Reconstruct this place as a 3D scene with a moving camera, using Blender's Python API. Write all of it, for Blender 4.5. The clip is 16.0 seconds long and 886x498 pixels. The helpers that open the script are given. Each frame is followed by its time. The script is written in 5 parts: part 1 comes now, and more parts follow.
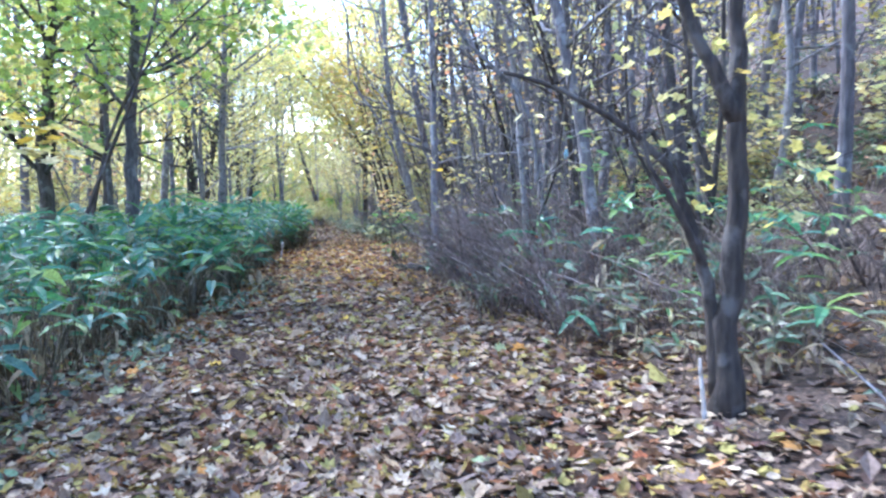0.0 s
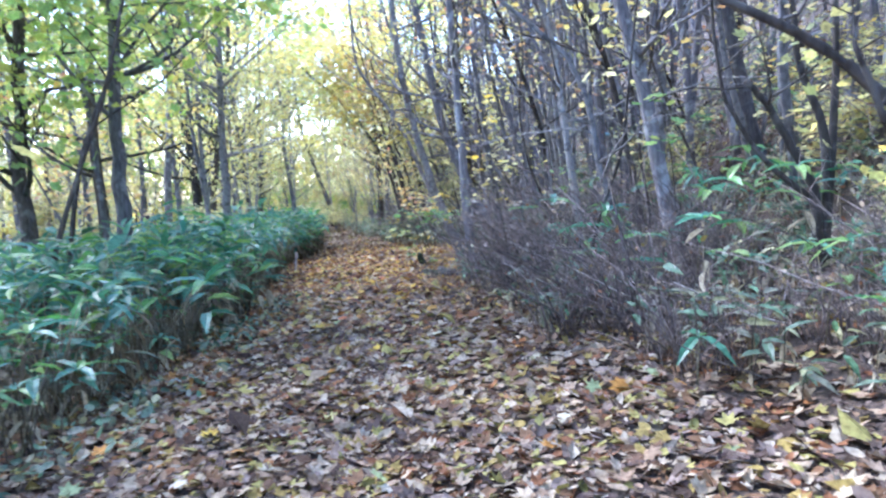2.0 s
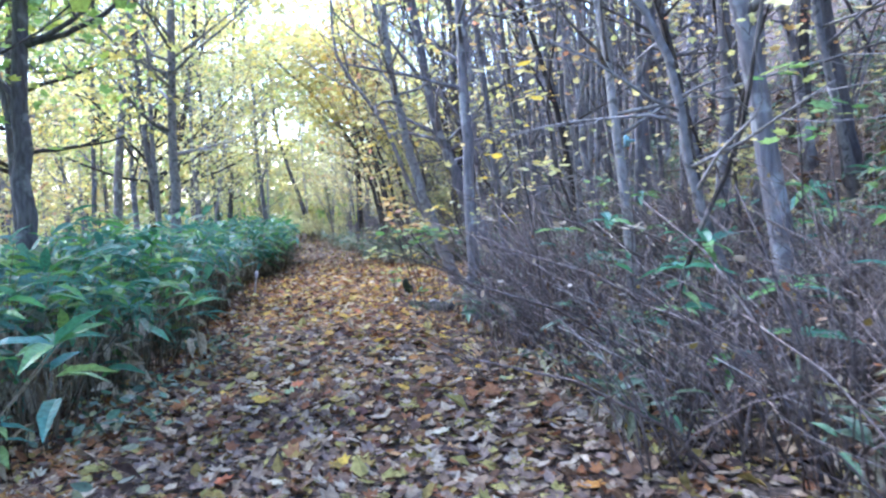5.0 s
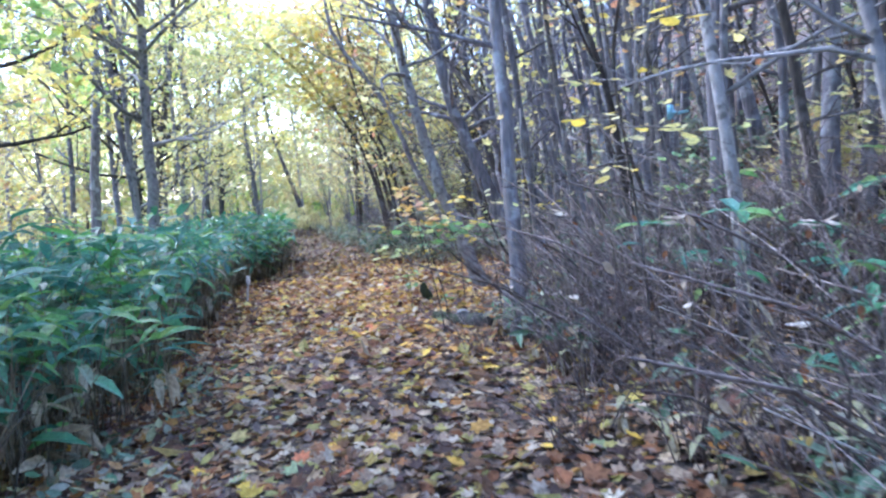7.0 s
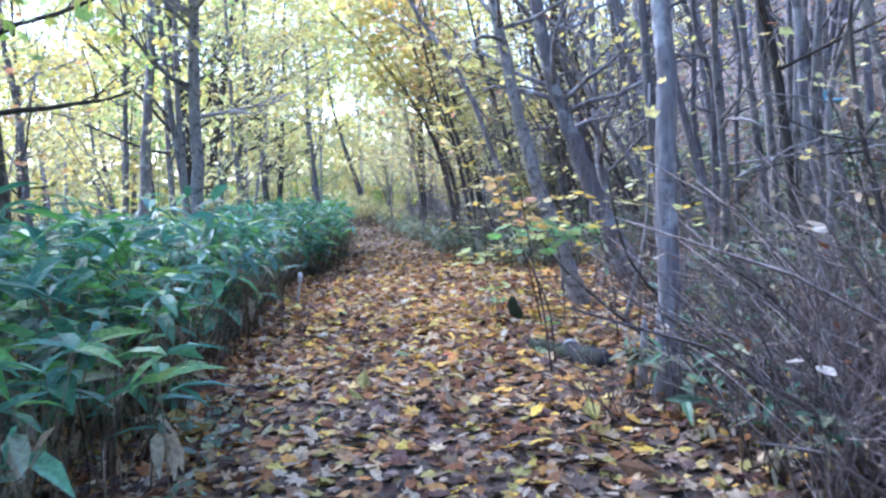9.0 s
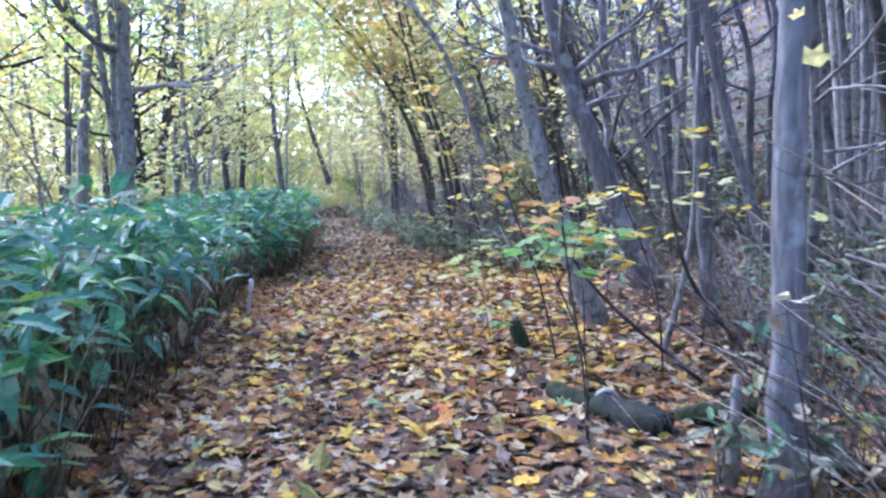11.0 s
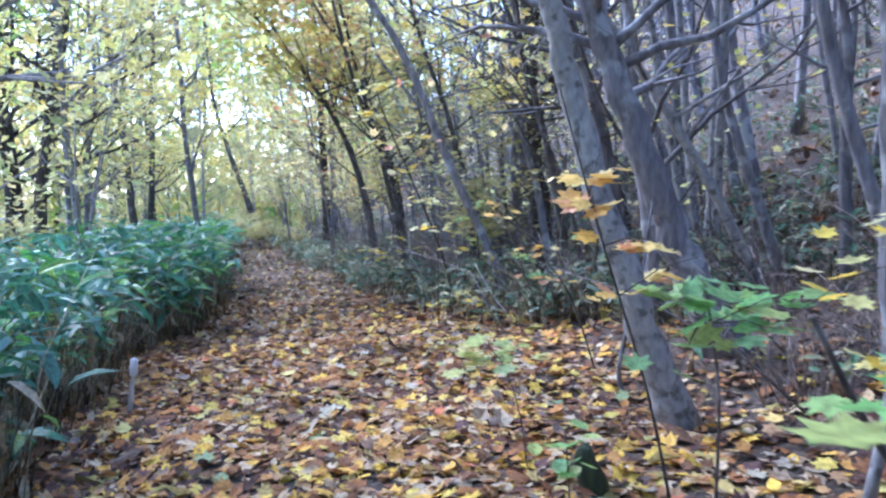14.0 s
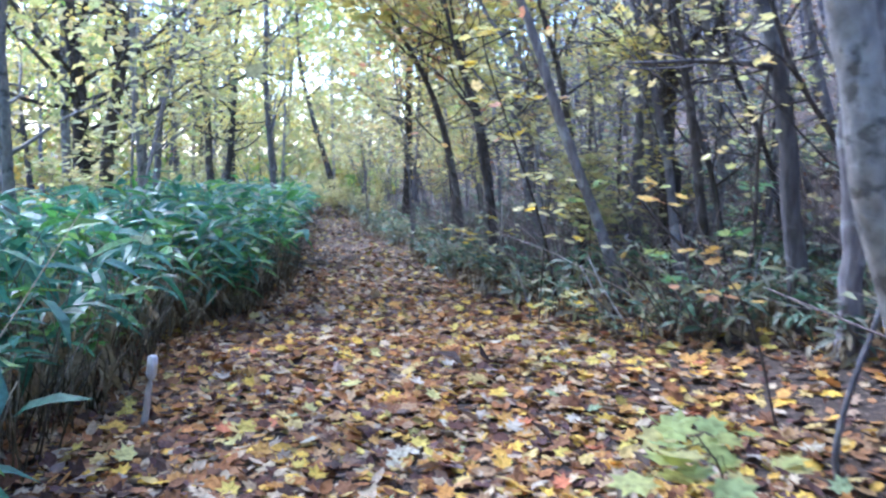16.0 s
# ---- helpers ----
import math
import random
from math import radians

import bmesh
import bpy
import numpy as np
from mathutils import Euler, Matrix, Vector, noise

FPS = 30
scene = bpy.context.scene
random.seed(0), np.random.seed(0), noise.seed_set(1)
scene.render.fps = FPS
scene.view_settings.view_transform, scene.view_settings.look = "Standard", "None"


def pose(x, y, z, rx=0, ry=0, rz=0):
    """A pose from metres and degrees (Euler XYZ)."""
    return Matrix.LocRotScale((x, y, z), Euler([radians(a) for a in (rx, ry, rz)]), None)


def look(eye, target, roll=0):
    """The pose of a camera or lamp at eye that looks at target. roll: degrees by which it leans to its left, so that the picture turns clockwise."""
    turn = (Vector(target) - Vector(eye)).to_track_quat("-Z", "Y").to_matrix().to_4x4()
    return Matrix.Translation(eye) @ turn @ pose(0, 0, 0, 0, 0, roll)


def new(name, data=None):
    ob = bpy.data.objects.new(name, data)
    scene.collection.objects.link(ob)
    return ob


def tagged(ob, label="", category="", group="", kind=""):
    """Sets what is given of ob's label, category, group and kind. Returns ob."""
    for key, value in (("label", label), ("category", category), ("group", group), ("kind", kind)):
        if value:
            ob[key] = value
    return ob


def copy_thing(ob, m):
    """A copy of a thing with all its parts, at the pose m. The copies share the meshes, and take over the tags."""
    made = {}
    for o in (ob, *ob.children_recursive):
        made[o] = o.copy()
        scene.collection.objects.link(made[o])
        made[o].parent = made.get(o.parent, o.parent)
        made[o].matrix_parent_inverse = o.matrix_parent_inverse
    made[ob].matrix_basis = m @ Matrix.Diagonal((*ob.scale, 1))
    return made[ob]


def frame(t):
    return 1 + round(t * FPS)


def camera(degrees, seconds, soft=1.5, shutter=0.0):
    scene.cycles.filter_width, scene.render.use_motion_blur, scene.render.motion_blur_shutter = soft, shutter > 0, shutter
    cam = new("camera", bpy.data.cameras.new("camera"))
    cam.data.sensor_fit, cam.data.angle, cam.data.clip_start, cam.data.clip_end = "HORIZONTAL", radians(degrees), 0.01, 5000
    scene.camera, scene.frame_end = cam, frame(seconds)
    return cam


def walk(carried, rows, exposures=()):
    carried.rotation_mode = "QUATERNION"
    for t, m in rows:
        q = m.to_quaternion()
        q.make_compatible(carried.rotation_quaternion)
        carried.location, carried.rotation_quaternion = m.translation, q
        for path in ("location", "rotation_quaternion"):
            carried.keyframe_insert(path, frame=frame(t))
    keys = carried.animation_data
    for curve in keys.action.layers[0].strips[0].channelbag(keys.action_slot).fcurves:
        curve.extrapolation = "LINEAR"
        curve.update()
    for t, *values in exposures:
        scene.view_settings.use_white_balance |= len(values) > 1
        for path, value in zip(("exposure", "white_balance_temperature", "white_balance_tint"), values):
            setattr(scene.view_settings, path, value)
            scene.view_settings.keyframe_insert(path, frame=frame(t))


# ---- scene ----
# camera and its walk
cam = camera(60.2, 16.0, soft=2.4, shutter=0.5)
EXPOSURE, SKY, SUN = 2.55, 0.15, 1.8
METRES, EYE, TILT, LEAN, TURN = 14.2, 1.5, 0.0, -4.0, -8.0
ROWS = [
    (0.0, 0.0, 0.0, 0.0, -0.3, -4.9, 3.44),
    (0.5, -0.0022, 0.0311, -0.0005, 0.59, -4.66, 4.16),
    (1.0, -0.0056, 0.0613, -0.0019, 1.11, -4.8, 4.84),
    (1.5, -0.0129, 0.0908, -0.0012, 5.11, -3.9, 4.89),
    (2.0, -0.0194, 0.1185, -0.0016, 0.56, -5.16, 7.48),
    (2.5, -0.0209, 0.1534, -0.0013, 1.85, -6.18, 4.14),
    (3.0, -0.0261, 0.1832, -0.0002, -1.64, -5.62, 7.73),
    (3.5, -0.0282, 0.2151, -0.0009, -1.18, -4.44, 5.8),
    (6.0, -0.0436, 0.3679, -0.0019, -0.35, -4.53, 6.05),
    (6.5, -0.0499, 0.4008, -0.0007, 0.52, -5.5, 6.44),
    (7.0, -0.0572, 0.4304, -0.0003, -1.33, -5.43, 7.57),
    (7.5, -0.0625, 0.4653, -0.0005, 2.98, -2.86, 5.49),
    (8.0, -0.0724, 0.4958, 0.0003, 1.07, -3.29, 7.73),
    (8.5, -0.0794, 0.5302, -0.001, 3.38, -4.61, 5.35),
    (11.0, -0.099, 0.6843, -0.001, 0.89, -6.46, 4.45),
    (11.5, -0.1074, 0.7161, -0.0007, -0.19, -5.85, 6.98),
    (12.0, -0.1132, 0.7515, -0.0031, -0.01, -4.33, 3.59),
    (12.5, -0.1204, 0.7826, -0.0022, -0.88, -2.89, 6.91),
    (13.0, -0.1246, 0.8098, -0.005, -3.23, -4.83, 5.52),
    (13.5, -0.126, 0.8422, -0.0029, -2.32, -5.05, 2.49),
    (14.0, -0.1286, 0.8723, -0.0027, -4.75, -5.08, 5.44),
    (14.5, -0.1278, 0.9047, -0.0047, -1.41, -5.48, 4.56),
    (15.0, -0.1335, 0.9354, -0.0057, -0.13, -6.73, 7.5),
    (15.5, -0.1369, 0.9614, -0.006, -1.08, -7.12, 4.44),
    (16.0, -0.1402, 0.9861, -0.0069, 1.29, -6.45, 1.98),
]
walk(
    cam,
    [(t, pose(0, 0, EYE, TILT, LEAN, TURN) @ pose(METRES * x, METRES * y, METRES * z, 90 + pitch, roll, yaw)) for t, x, y, z, yaw, pitch, roll in ROWS],
    exposures=[(0.0, EXPOSURE + 0.2, 4990, 14), (7.0, EXPOSURE + 0.24, 4870, 17), (11.0, EXPOSURE + 0.2, 4790, 18), (16.0, EXPOSURE + 0.06, 4740, 16)],
)

# ---- daylight: open pale sky, soft sun low over the valley side ----
SUN_ELEVATION, SUN_AZIMUTH = radians(46), radians(-42)
world = bpy.data.worlds.new("sky")
scene.world = world
world.use_nodes = True
sky = world.node_tree.nodes.new("ShaderNodeTexSky")
sky.sky_type = "NISHITA"
sky.sun_disc = False
sky.sun_elevation = SUN_ELEVATION
sky.sun_rotation = SUN_AZIMUTH
sky.dust_density = 1.6
sky.ozone_density = 1.5
back = world.node_tree.nodes["Background"]
world.node_tree.links.new(sky.outputs["Color"], back.inputs["Color"])
back.inputs["Strength"].default_value = SKY
sun = new("sun", bpy.data.lights.new("sun", "SUN"))
sun.data.energy = SUN
sun.data.angle = radians(22)
sun.data.color = (1.0, 0.965, 0.92)
sun_way = Vector((math.sin(SUN_AZIMUTH) * math.cos(SUN_ELEVATION), math.cos(SUN_AZIMUTH) * math.cos(SUN_ELEVATION), math.sin(SUN_ELEVATION)))
sun.matrix_world = look(sun_way * 60, (0, 0, 0))


# ---- materials ----
def nodes_of(name):
    m = bpy.data.materials.new(name)
    m.use_nodes = True
    t = m.node_tree
    return m, t, t.nodes["Principled BSDF"], t.nodes["Material Output"]


def ramp(t, stops, mode="LINEAR"):
    r = t.nodes.new("ShaderNodeValToRGB")
    r.color_ramp.interpolation = mode
    e = r.color_ramp.elements
    while len(e) < len(stops):
        e.new(0.5)
    for slot, (at, colour) in zip(e, stops):
        slot.position, slot.color = at, (*colour, 1)
    return r


def noise_node(t, scale, detail=4.0, stretch=None):
    n = t.nodes.new("ShaderNodeTexNoise")
    n.inputs["Scale"].default_value = scale
    n.inputs["Detail"].default_value = detail
    g = t.nodes.new("ShaderNodeNewGeometry")
    if stretch:
        v = t.nodes.new("ShaderNodeVectorMath")
        v.operation = "MULTIPLY"
        v.inputs[1].default_value = stretch
        t.links.new(g.outputs["Position"], v.inputs[0])
        t.links.new(v.outputs[0], n.inputs["Vector"])
    else:
        t.links.new(g.outputs["Position"], n.inputs["Vector"])
    return n


def mix(t, kind, fac, a, b):
    m = t.nodes.new("ShaderNodeMix")
    m.data_type, m.blend_type = "RGBA", kind
    for socket, value in ((m.inputs[0], fac), (m.inputs[6], a), (m.inputs[7], b)):
        if isinstance(value, bpy.types.NodeSocket):
            t.links.new(value, socket)
        elif isinstance(value, tuple):
            socket.default_value = (*value, 1)
        else:
            socket.default_value = value
    return m.outputs[2]


def bump(t, p, height, strength, distance=0.01):
    b = t.nodes.new("ShaderNodeBump")
    b.inputs["Strength"].default_value, b.inputs["Distance"].default_value = strength, distance
    t.links.new(height, b.inputs["Height"])
    t.links.new(b.outputs["Normal"], p.inputs["Normal"])


def leaf_material(name, colours, translucent=0.45, rough=0.55, single=False, gloss=0.4):
    """Leaves: one colour to a leaf out of a few, blotches on it, and light that shines through."""
    m, t, p, out = nodes_of(name)
    if single:
        pick = t.nodes.new("ShaderNodeObjectInfo").outputs["Random"]
    else:
        pick = t.nodes.new("ShaderNodeNewGeometry").outputs["Random Per Island"]
    stops = [(i / len(colours), c) for i, c in enumerate(colours)]
    base = ramp(t, stops, "CONSTANT")
    t.links.new(pick, base.inputs["Fac"])
    blotch = noise_node(t, 38.0, 3.0)
    tone = ramp(t, [(0.3, (0.62, 0.58, 0.55)), (0.62, (1.12, 1.1, 1.05))])
    t.links.new(blotch.outputs["Fac"], tone.inputs["Fac"])
    patch = noise_node(t, 0.9, 2.0)
    tone2 = ramp(t, [(0.35, (0.78, 0.8, 0.82)), (0.65, (1.15, 1.12, 1.05))])
    t.links.new(patch.outputs["Fac"], tone2.inputs["Fac"])
    c = mix(t, "MULTIPLY", 1.0, base.outputs["Color"], tone.outputs["Color"])
    c = mix(t, "MULTIPLY", 1.0, c, tone2.outputs["Color"])
    t.links.new(c, p.inputs["Base Color"])
    p.inputs["Roughness"].default_value = rough
    p.inputs["Specular IOR Level"].default_value = gloss
    bump(t, p, blotch.outputs["Fac"], 0.25, 0.004)
    if translucent:
        tr = t.nodes.new("ShaderNodeBsdfTranslucent")
        t.links.new(c, tr.inputs["Color"])
        ms = t.nodes.new("ShaderNodeMixShader")
        ms.inputs[0].default_value = translucent
        t.links.new(p.outputs[0], ms.inputs[1])
        t.links.new(tr.outputs[0], ms.inputs[2])
        t.links.new(ms.outputs[0], out.inputs["Surface"])
    return m


def bark_material(name, dark, light, lichen, scale=1.0, stretch=0.22, spot=5.0, varied=False):
    m, t, p, out = nodes_of(name)
    grain = noise_node(t, 26.0 * scale, 6.0, (1, 1, stretch))
    c = ramp(t, [(0.3, dark), (0.68, light)])
    t.links.new(grain.outputs["Fac"], c.inputs["Fac"])
    spots = noise_node(t, spot * scale, 5.0)
    s = ramp(t, [(0.55, (0, 0, 0)), (0.64, (1, 1, 1))])
    t.links.new(spots.outputs["Fac"], s.inputs["Fac"])
    col = mix(t, "MIX", s.outputs["Color"], c.outputs["Color"], lichen)
    rnd = t.nodes.new("ShaderNodeObjectInfo").outputs["Random"]
    tint = ramp(t, [(0.0, (0.62, 0.6, 0.6)), (0.5, (0.95, 0.93, 0.95)), (1.0, (1.25, 1.22, 1.22))])
    t.links.new(rnd, tint.inputs["Fac"])
    col = mix(t, "MULTIPLY", 1.0, col, tint.outputs["Color"])
    if varied:
        each = ramp(t, [(0.0, (0.3, 0.29, 0.3)), (0.45, (0.75, 0.73, 0.74)), (0.85, (1.2, 1.18, 1.16)), (1.0, (1.7, 1.66, 1.6))])
        t.links.new(t.nodes.new("ShaderNodeNewGeometry").outputs["Random Per Island"], each.inputs["Fac"])
        col = mix(t, "MULTIPLY", 1.0, col, each.outputs["Color"])
    t.links.new(col, p.inputs["Base Color"])
    p.inputs["Roughness"].default_value = 0.9
    bump(t, p, grain.outputs["Fac"], 1.0, 0.02)
    return m


def earth_material():
    m, t, p, out = nodes_of("forest_soil")
    fine = noise_node(t, 30.0, 8.0)
    c = ramp(t, [(0.3, (0.022, 0.016, 0.013)), (0.52, (0.06, 0.042, 0.032)), (0.66, (0.13, 0.095, 0.075)), (0.8, (0.26, 0.21, 0.17))])
    t.links.new(fine.outputs["Fac"], c.inputs["Fac"])
    wide = noise_node(t, 0.7, 4.0)
    w = ramp(t, [(0.35, (0.7, 0.72, 0.7)), (0.65, (1.2, 1.1, 1.0))])
    t.links.new(wide.outputs["Fac"], w.inputs["Fac"])
    col = mix(t, "MULTIPLY", 1.0, c.outputs["Color"], w.outputs["Color"])
    t.links.new(col, p.inputs["Base Color"])
    p.inputs["Roughness"].default_value = 0.95
    bump(t, p, fine.outputs["Fac"], 0.9, 0.03)
    return m


SOIL = earth_material()
BARK_GREY = bark_material("grey_bark", (0.09, 0.083, 0.09), (0.235, 0.22, 0.235), (0.33, 0.33, 0.34))
BARK_PALE = bark_material("pale_smooth_bark", (0.17, 0.16, 0.158), (0.31, 0.295, 0.29), (0.1, 0.094, 0.09), 0.9, 0.6, 14.0)
BARK_DARK = bark_material("dark_bark", (0.032, 0.026, 0.021), (0.105, 0.085, 0.074), (0.15, 0.135, 0.122))
TWIG = bark_material("dry_twig", (0.14, 0.112, 0.098), (0.36, 0.3, 0.275), (0.4, 0.35, 0.32), 2.0, varied=True)
STALK = bark_material("bamboo_stalk", (0.16, 0.15, 0.08), (0.42, 0.37, 0.25), (0.4, 0.33, 0.24), 2.0, varied=True)
LITTER_BROWN = leaf_material(
    "fallen_leaves_brown",
    [(0.293, 0.203, 0.141), (0.136, 0.0795, 0.052), (0.381, 0.295, 0.214), (0.0684, 0.0442, 0.0335), (0.254, 0.194, 0.171), (0.185, 0.106, 0.0595), (0.433, 0.354, 0.263), (0.308, 0.23, 0.076), (0.0978, 0.0663, 0.0595), (0.235, 0.106, 0.052), (0.166, 0.123, 0.104), (0.365, 0.325, 0.114), (0.322, 0.238, 0.178), (0.472, 0.396, 0.313)],
    0.12, 0.75, gloss=0.15,
)
LITTER_RUST = leaf_material(
    "fallen_leaves_rust",
    [(0.388, 0.214, 0.108), (0.274, 0.139, 0.0735), (0.479, 0.3, 0.147), (0.182, 0.0963, 0.0588), (0.524, 0.385, 0.235), (0.342, 0.161, 0.0686), (0.228, 0.15, 0.108), (0.433, 0.235, 0.0784), (0.114, 0.0642, 0.0588), (0.57, 0.449, 0.323), (0.148, 0.0856, 0.0833), (0.0798, 0.0481, 0.0392)],
    0.15, 0.75, gloss=0.15,
)
LITTER_GOLD = leaf_material(
    "fallen_leaves_gold",
    [(0.707, 0.449, 0.098), (0.479, 0.235, 0.0784), (0.638, 0.492, 0.196), (0.365, 0.171, 0.0735), (0.57, 0.46, 0.314), (0.251, 0.128, 0.0686), (0.775, 0.535, 0.098), (0.57, 0.332, 0.098), (0.137, 0.0696, 0.0539), (0.41, 0.268, 0.157), (0.228, 0.107, 0.0588), (0.661, 0.535, 0.137)],
    0.2, 0.75, gloss=0.15,
)
LITTER_ONE = leaf_material(
    "fallen_maple_leaf",
    [(0.66, 0.47, 0.08), (0.55, 0.5, 0.38), (0.5, 0.25, 0.06), (0.6, 0.55, 0.22), (0.42, 0.36, 0.3), (0.55, 0.2, 0.1), (0.62, 0.56, 0.46), (0.33, 0.4, 0.22)],
    0.2, 0.7, True, 0.2,
)
# teal and lime tones put sky sheen and backlight into the leaf colour
SASA = leaf_material("bamboo_leaf", [(0.1, 0.27, 0.165), (0.13, 0.32, 0.19), (0.09, 0.26, 0.2), (0.17, 0.4, 0.11), (0.13, 0.3, 0.24), (0.07, 0.19, 0.11), (0.14, 0.36, 0.09), (0.28, 0.46, 0.12), (0.15, 0.31, 0.27), (0.08, 0.23, 0.13), (0.3, 0.36, 0.27)], 0.38, 0.42, gloss=0.5)
SASA_DULL = leaf_material("dull_undergrowth_leaf", [(0.13, 0.21, 0.14), (0.19, 0.26, 0.19), (0.11, 0.17, 0.12), (0.27, 0.29, 0.18), (0.34, 0.35, 0.28), (0.14, 0.26, 0.15), (0.38, 0.37, 0.2)], 0.3, 0.5)
SASA_DEAD = leaf_material("withered_bamboo_leaf", [(0.4, 0.33, 0.22), (0.27, 0.21, 0.13), (0.52, 0.46, 0.35), (0.2, 0.15, 0.1), (0.46, 0.42, 0.33)], 0.3, 0.7)
LEAF_LIME = leaf_material("lime_leaves", [(0.36, 0.52, 0.12), (0.46, 0.58, 0.12), (0.3, 0.48, 0.14), (0.55, 0.58, 0.14), (0.4, 0.54, 0.2)], 0.55)
LEAF_YELLOW = leaf_material("yellow_leaves", [(0.66, 0.6, 0.18), (0.72, 0.64, 0.2), (0.56, 0.58, 0.2), (0.74, 0.58, 0.16), (0.64, 0.62, 0.32)], 0.55)
LEAF_OLIVE = leaf_material("olive_yellow_leaves", [(0.58, 0.57, 0.23), (0.68, 0.63, 0.27), (0.5, 0.55, 0.25), (0.68, 0.66, 0.38), (0.64, 0.53, 0.25)], 0.58)
LEAF_ORANGE = leaf_material("orange_leaves", [(0.62, 0.42, 0.16), (0.66, 0.5, 0.18), (0.56, 0.34, 0.14), (0.62, 0.5, 0.24), (0.56, 0.28, 0.16)], 0.5)
LEAF_FRESH = leaf_material("fresh_green_leaves", [(0.16, 0.34, 0.07), (0.22, 0.4, 0.1), (0.2, 0.36, 0.14)], 0.5)
FRESH_ONE = leaf_material("green_sapling_leaf", [(0.2, 0.4, 0.12), (0.3, 0.46, 0.16), (0.42, 0.5, 0.16), (0.24, 0.42, 0.2)], 0.45, 0.5, True)
YELLOW_ONE = leaf_material("yellow_sapling_leaf", [(0.72, 0.58, 0.1), (0.7, 0.62, 0.22), (0.78, 0.58, 0.08), (0.62, 0.6, 0.24), (0.7, 0.66, 0.36)], 0.45, 0.5, True)
ORANGE_ONE = leaf_material("orange_sapling_leaf", [(0.68, 0.46, 0.12), (0.72, 0.54, 0.18), (0.6, 0.38, 0.12), (0.72, 0.62, 0.28), (0.6, 0.33, 0.18)], 0.45, 0.5, True)
LIME_ONE = leaf_material("pale_lime_sapling_leaf", [(0.55, 0.58, 0.22), (0.48, 0.55, 0.2), (0.64, 0.6, 0.26), (0.42, 0.52, 0.22)], 0.45, 0.5, True)
PALE_ONE = leaf_material("bleached_dead_leaf", [(0.6, 0.55, 0.5), (0.66, 0.62, 0.58), (0.5, 0.44, 0.38)], 0.3, 0.7, True)
# the bluish tone here carries the sky's sheen as colour too
SASA_ONE = leaf_material("single_bamboo_leaf", [(0.09, 0.26, 0.14), (0.12, 0.3, 0.2), (0.18, 0.37, 0.115), (0.11, 0.28, 0.235), (0.28, 0.43, 0.15)], 0.38, 0.4, True, 0.55)
ROCK = bark_material("dark_mossy_rock", (0.008, 0.008, 0.009), (0.035, 0.033, 0.034), (0.035, 0.045, 0.018))
MOSS = bark_material("mossy_wood", (0.015, 0.02, 0.009), (0.05, 0.062, 0.022), (0.05, 0.04, 0.03))
WOOD_PALE = bark_material("weathered_wood", (0.42, 0.38, 0.34), (0.66, 0.62, 0.58), (0.34, 0.3, 0.26), 2.0)
BLEACHED = bark_material("bleached_split_wood", (0.66, 0.62, 0.62), (0.85, 0.82, 0.82), (0.55, 0.5, 0.48), 2.0)
LEAF_RUSSET = leaf_material("russet_leaves", [(0.5, 0.16, 0.08), (0.55, 0.22, 0.1), (0.45, 0.28, 0.08)], 0.45)


# ---- geometry in bulk ----
class Bag:
    """Triangles and points gathered for one mesh."""

    def __init__(self):
        self.v, self.f, self.n = [], [], 0

    def add(self, v, f):
        self.v.append(np.asarray(v, dtype=np.float32))
        self.f.append(np.asarray(f, dtype=np.int32) + self.n)
        self.n += len(v)

    def mesh(self, name, material, smooth=True):
        me = bpy.data.meshes.new(name)
        v, f = np.concatenate(self.v), np.concatenate(self.f)
        me.vertices.add(len(v))
        me.vertices.foreach_set("co", v.ravel())
        me.loops.add(3 * len(f))
        me.loops.foreach_set("vertex_index", f.ravel())
        me.polygons.add(len(f))
        me.polygons.foreach_set("loop_start", np.arange(0, 3 * len(f), 3, dtype=np.int32))
        me.polygons.foreach_set("loop_total", np.full(len(f), 3, dtype=np.int32))
        me.polygons.foreach_set("use_smooth", np.full(len(f), smooth))
        me.update(calc_edges=True)
        me.materials.append(material)
        return me


def part(name, bag, material, parent, label="", smooth=True):
    ob = new(name, bag.mesh(name, material, smooth))
    ob.parent = parent
    return tagged(ob, label)


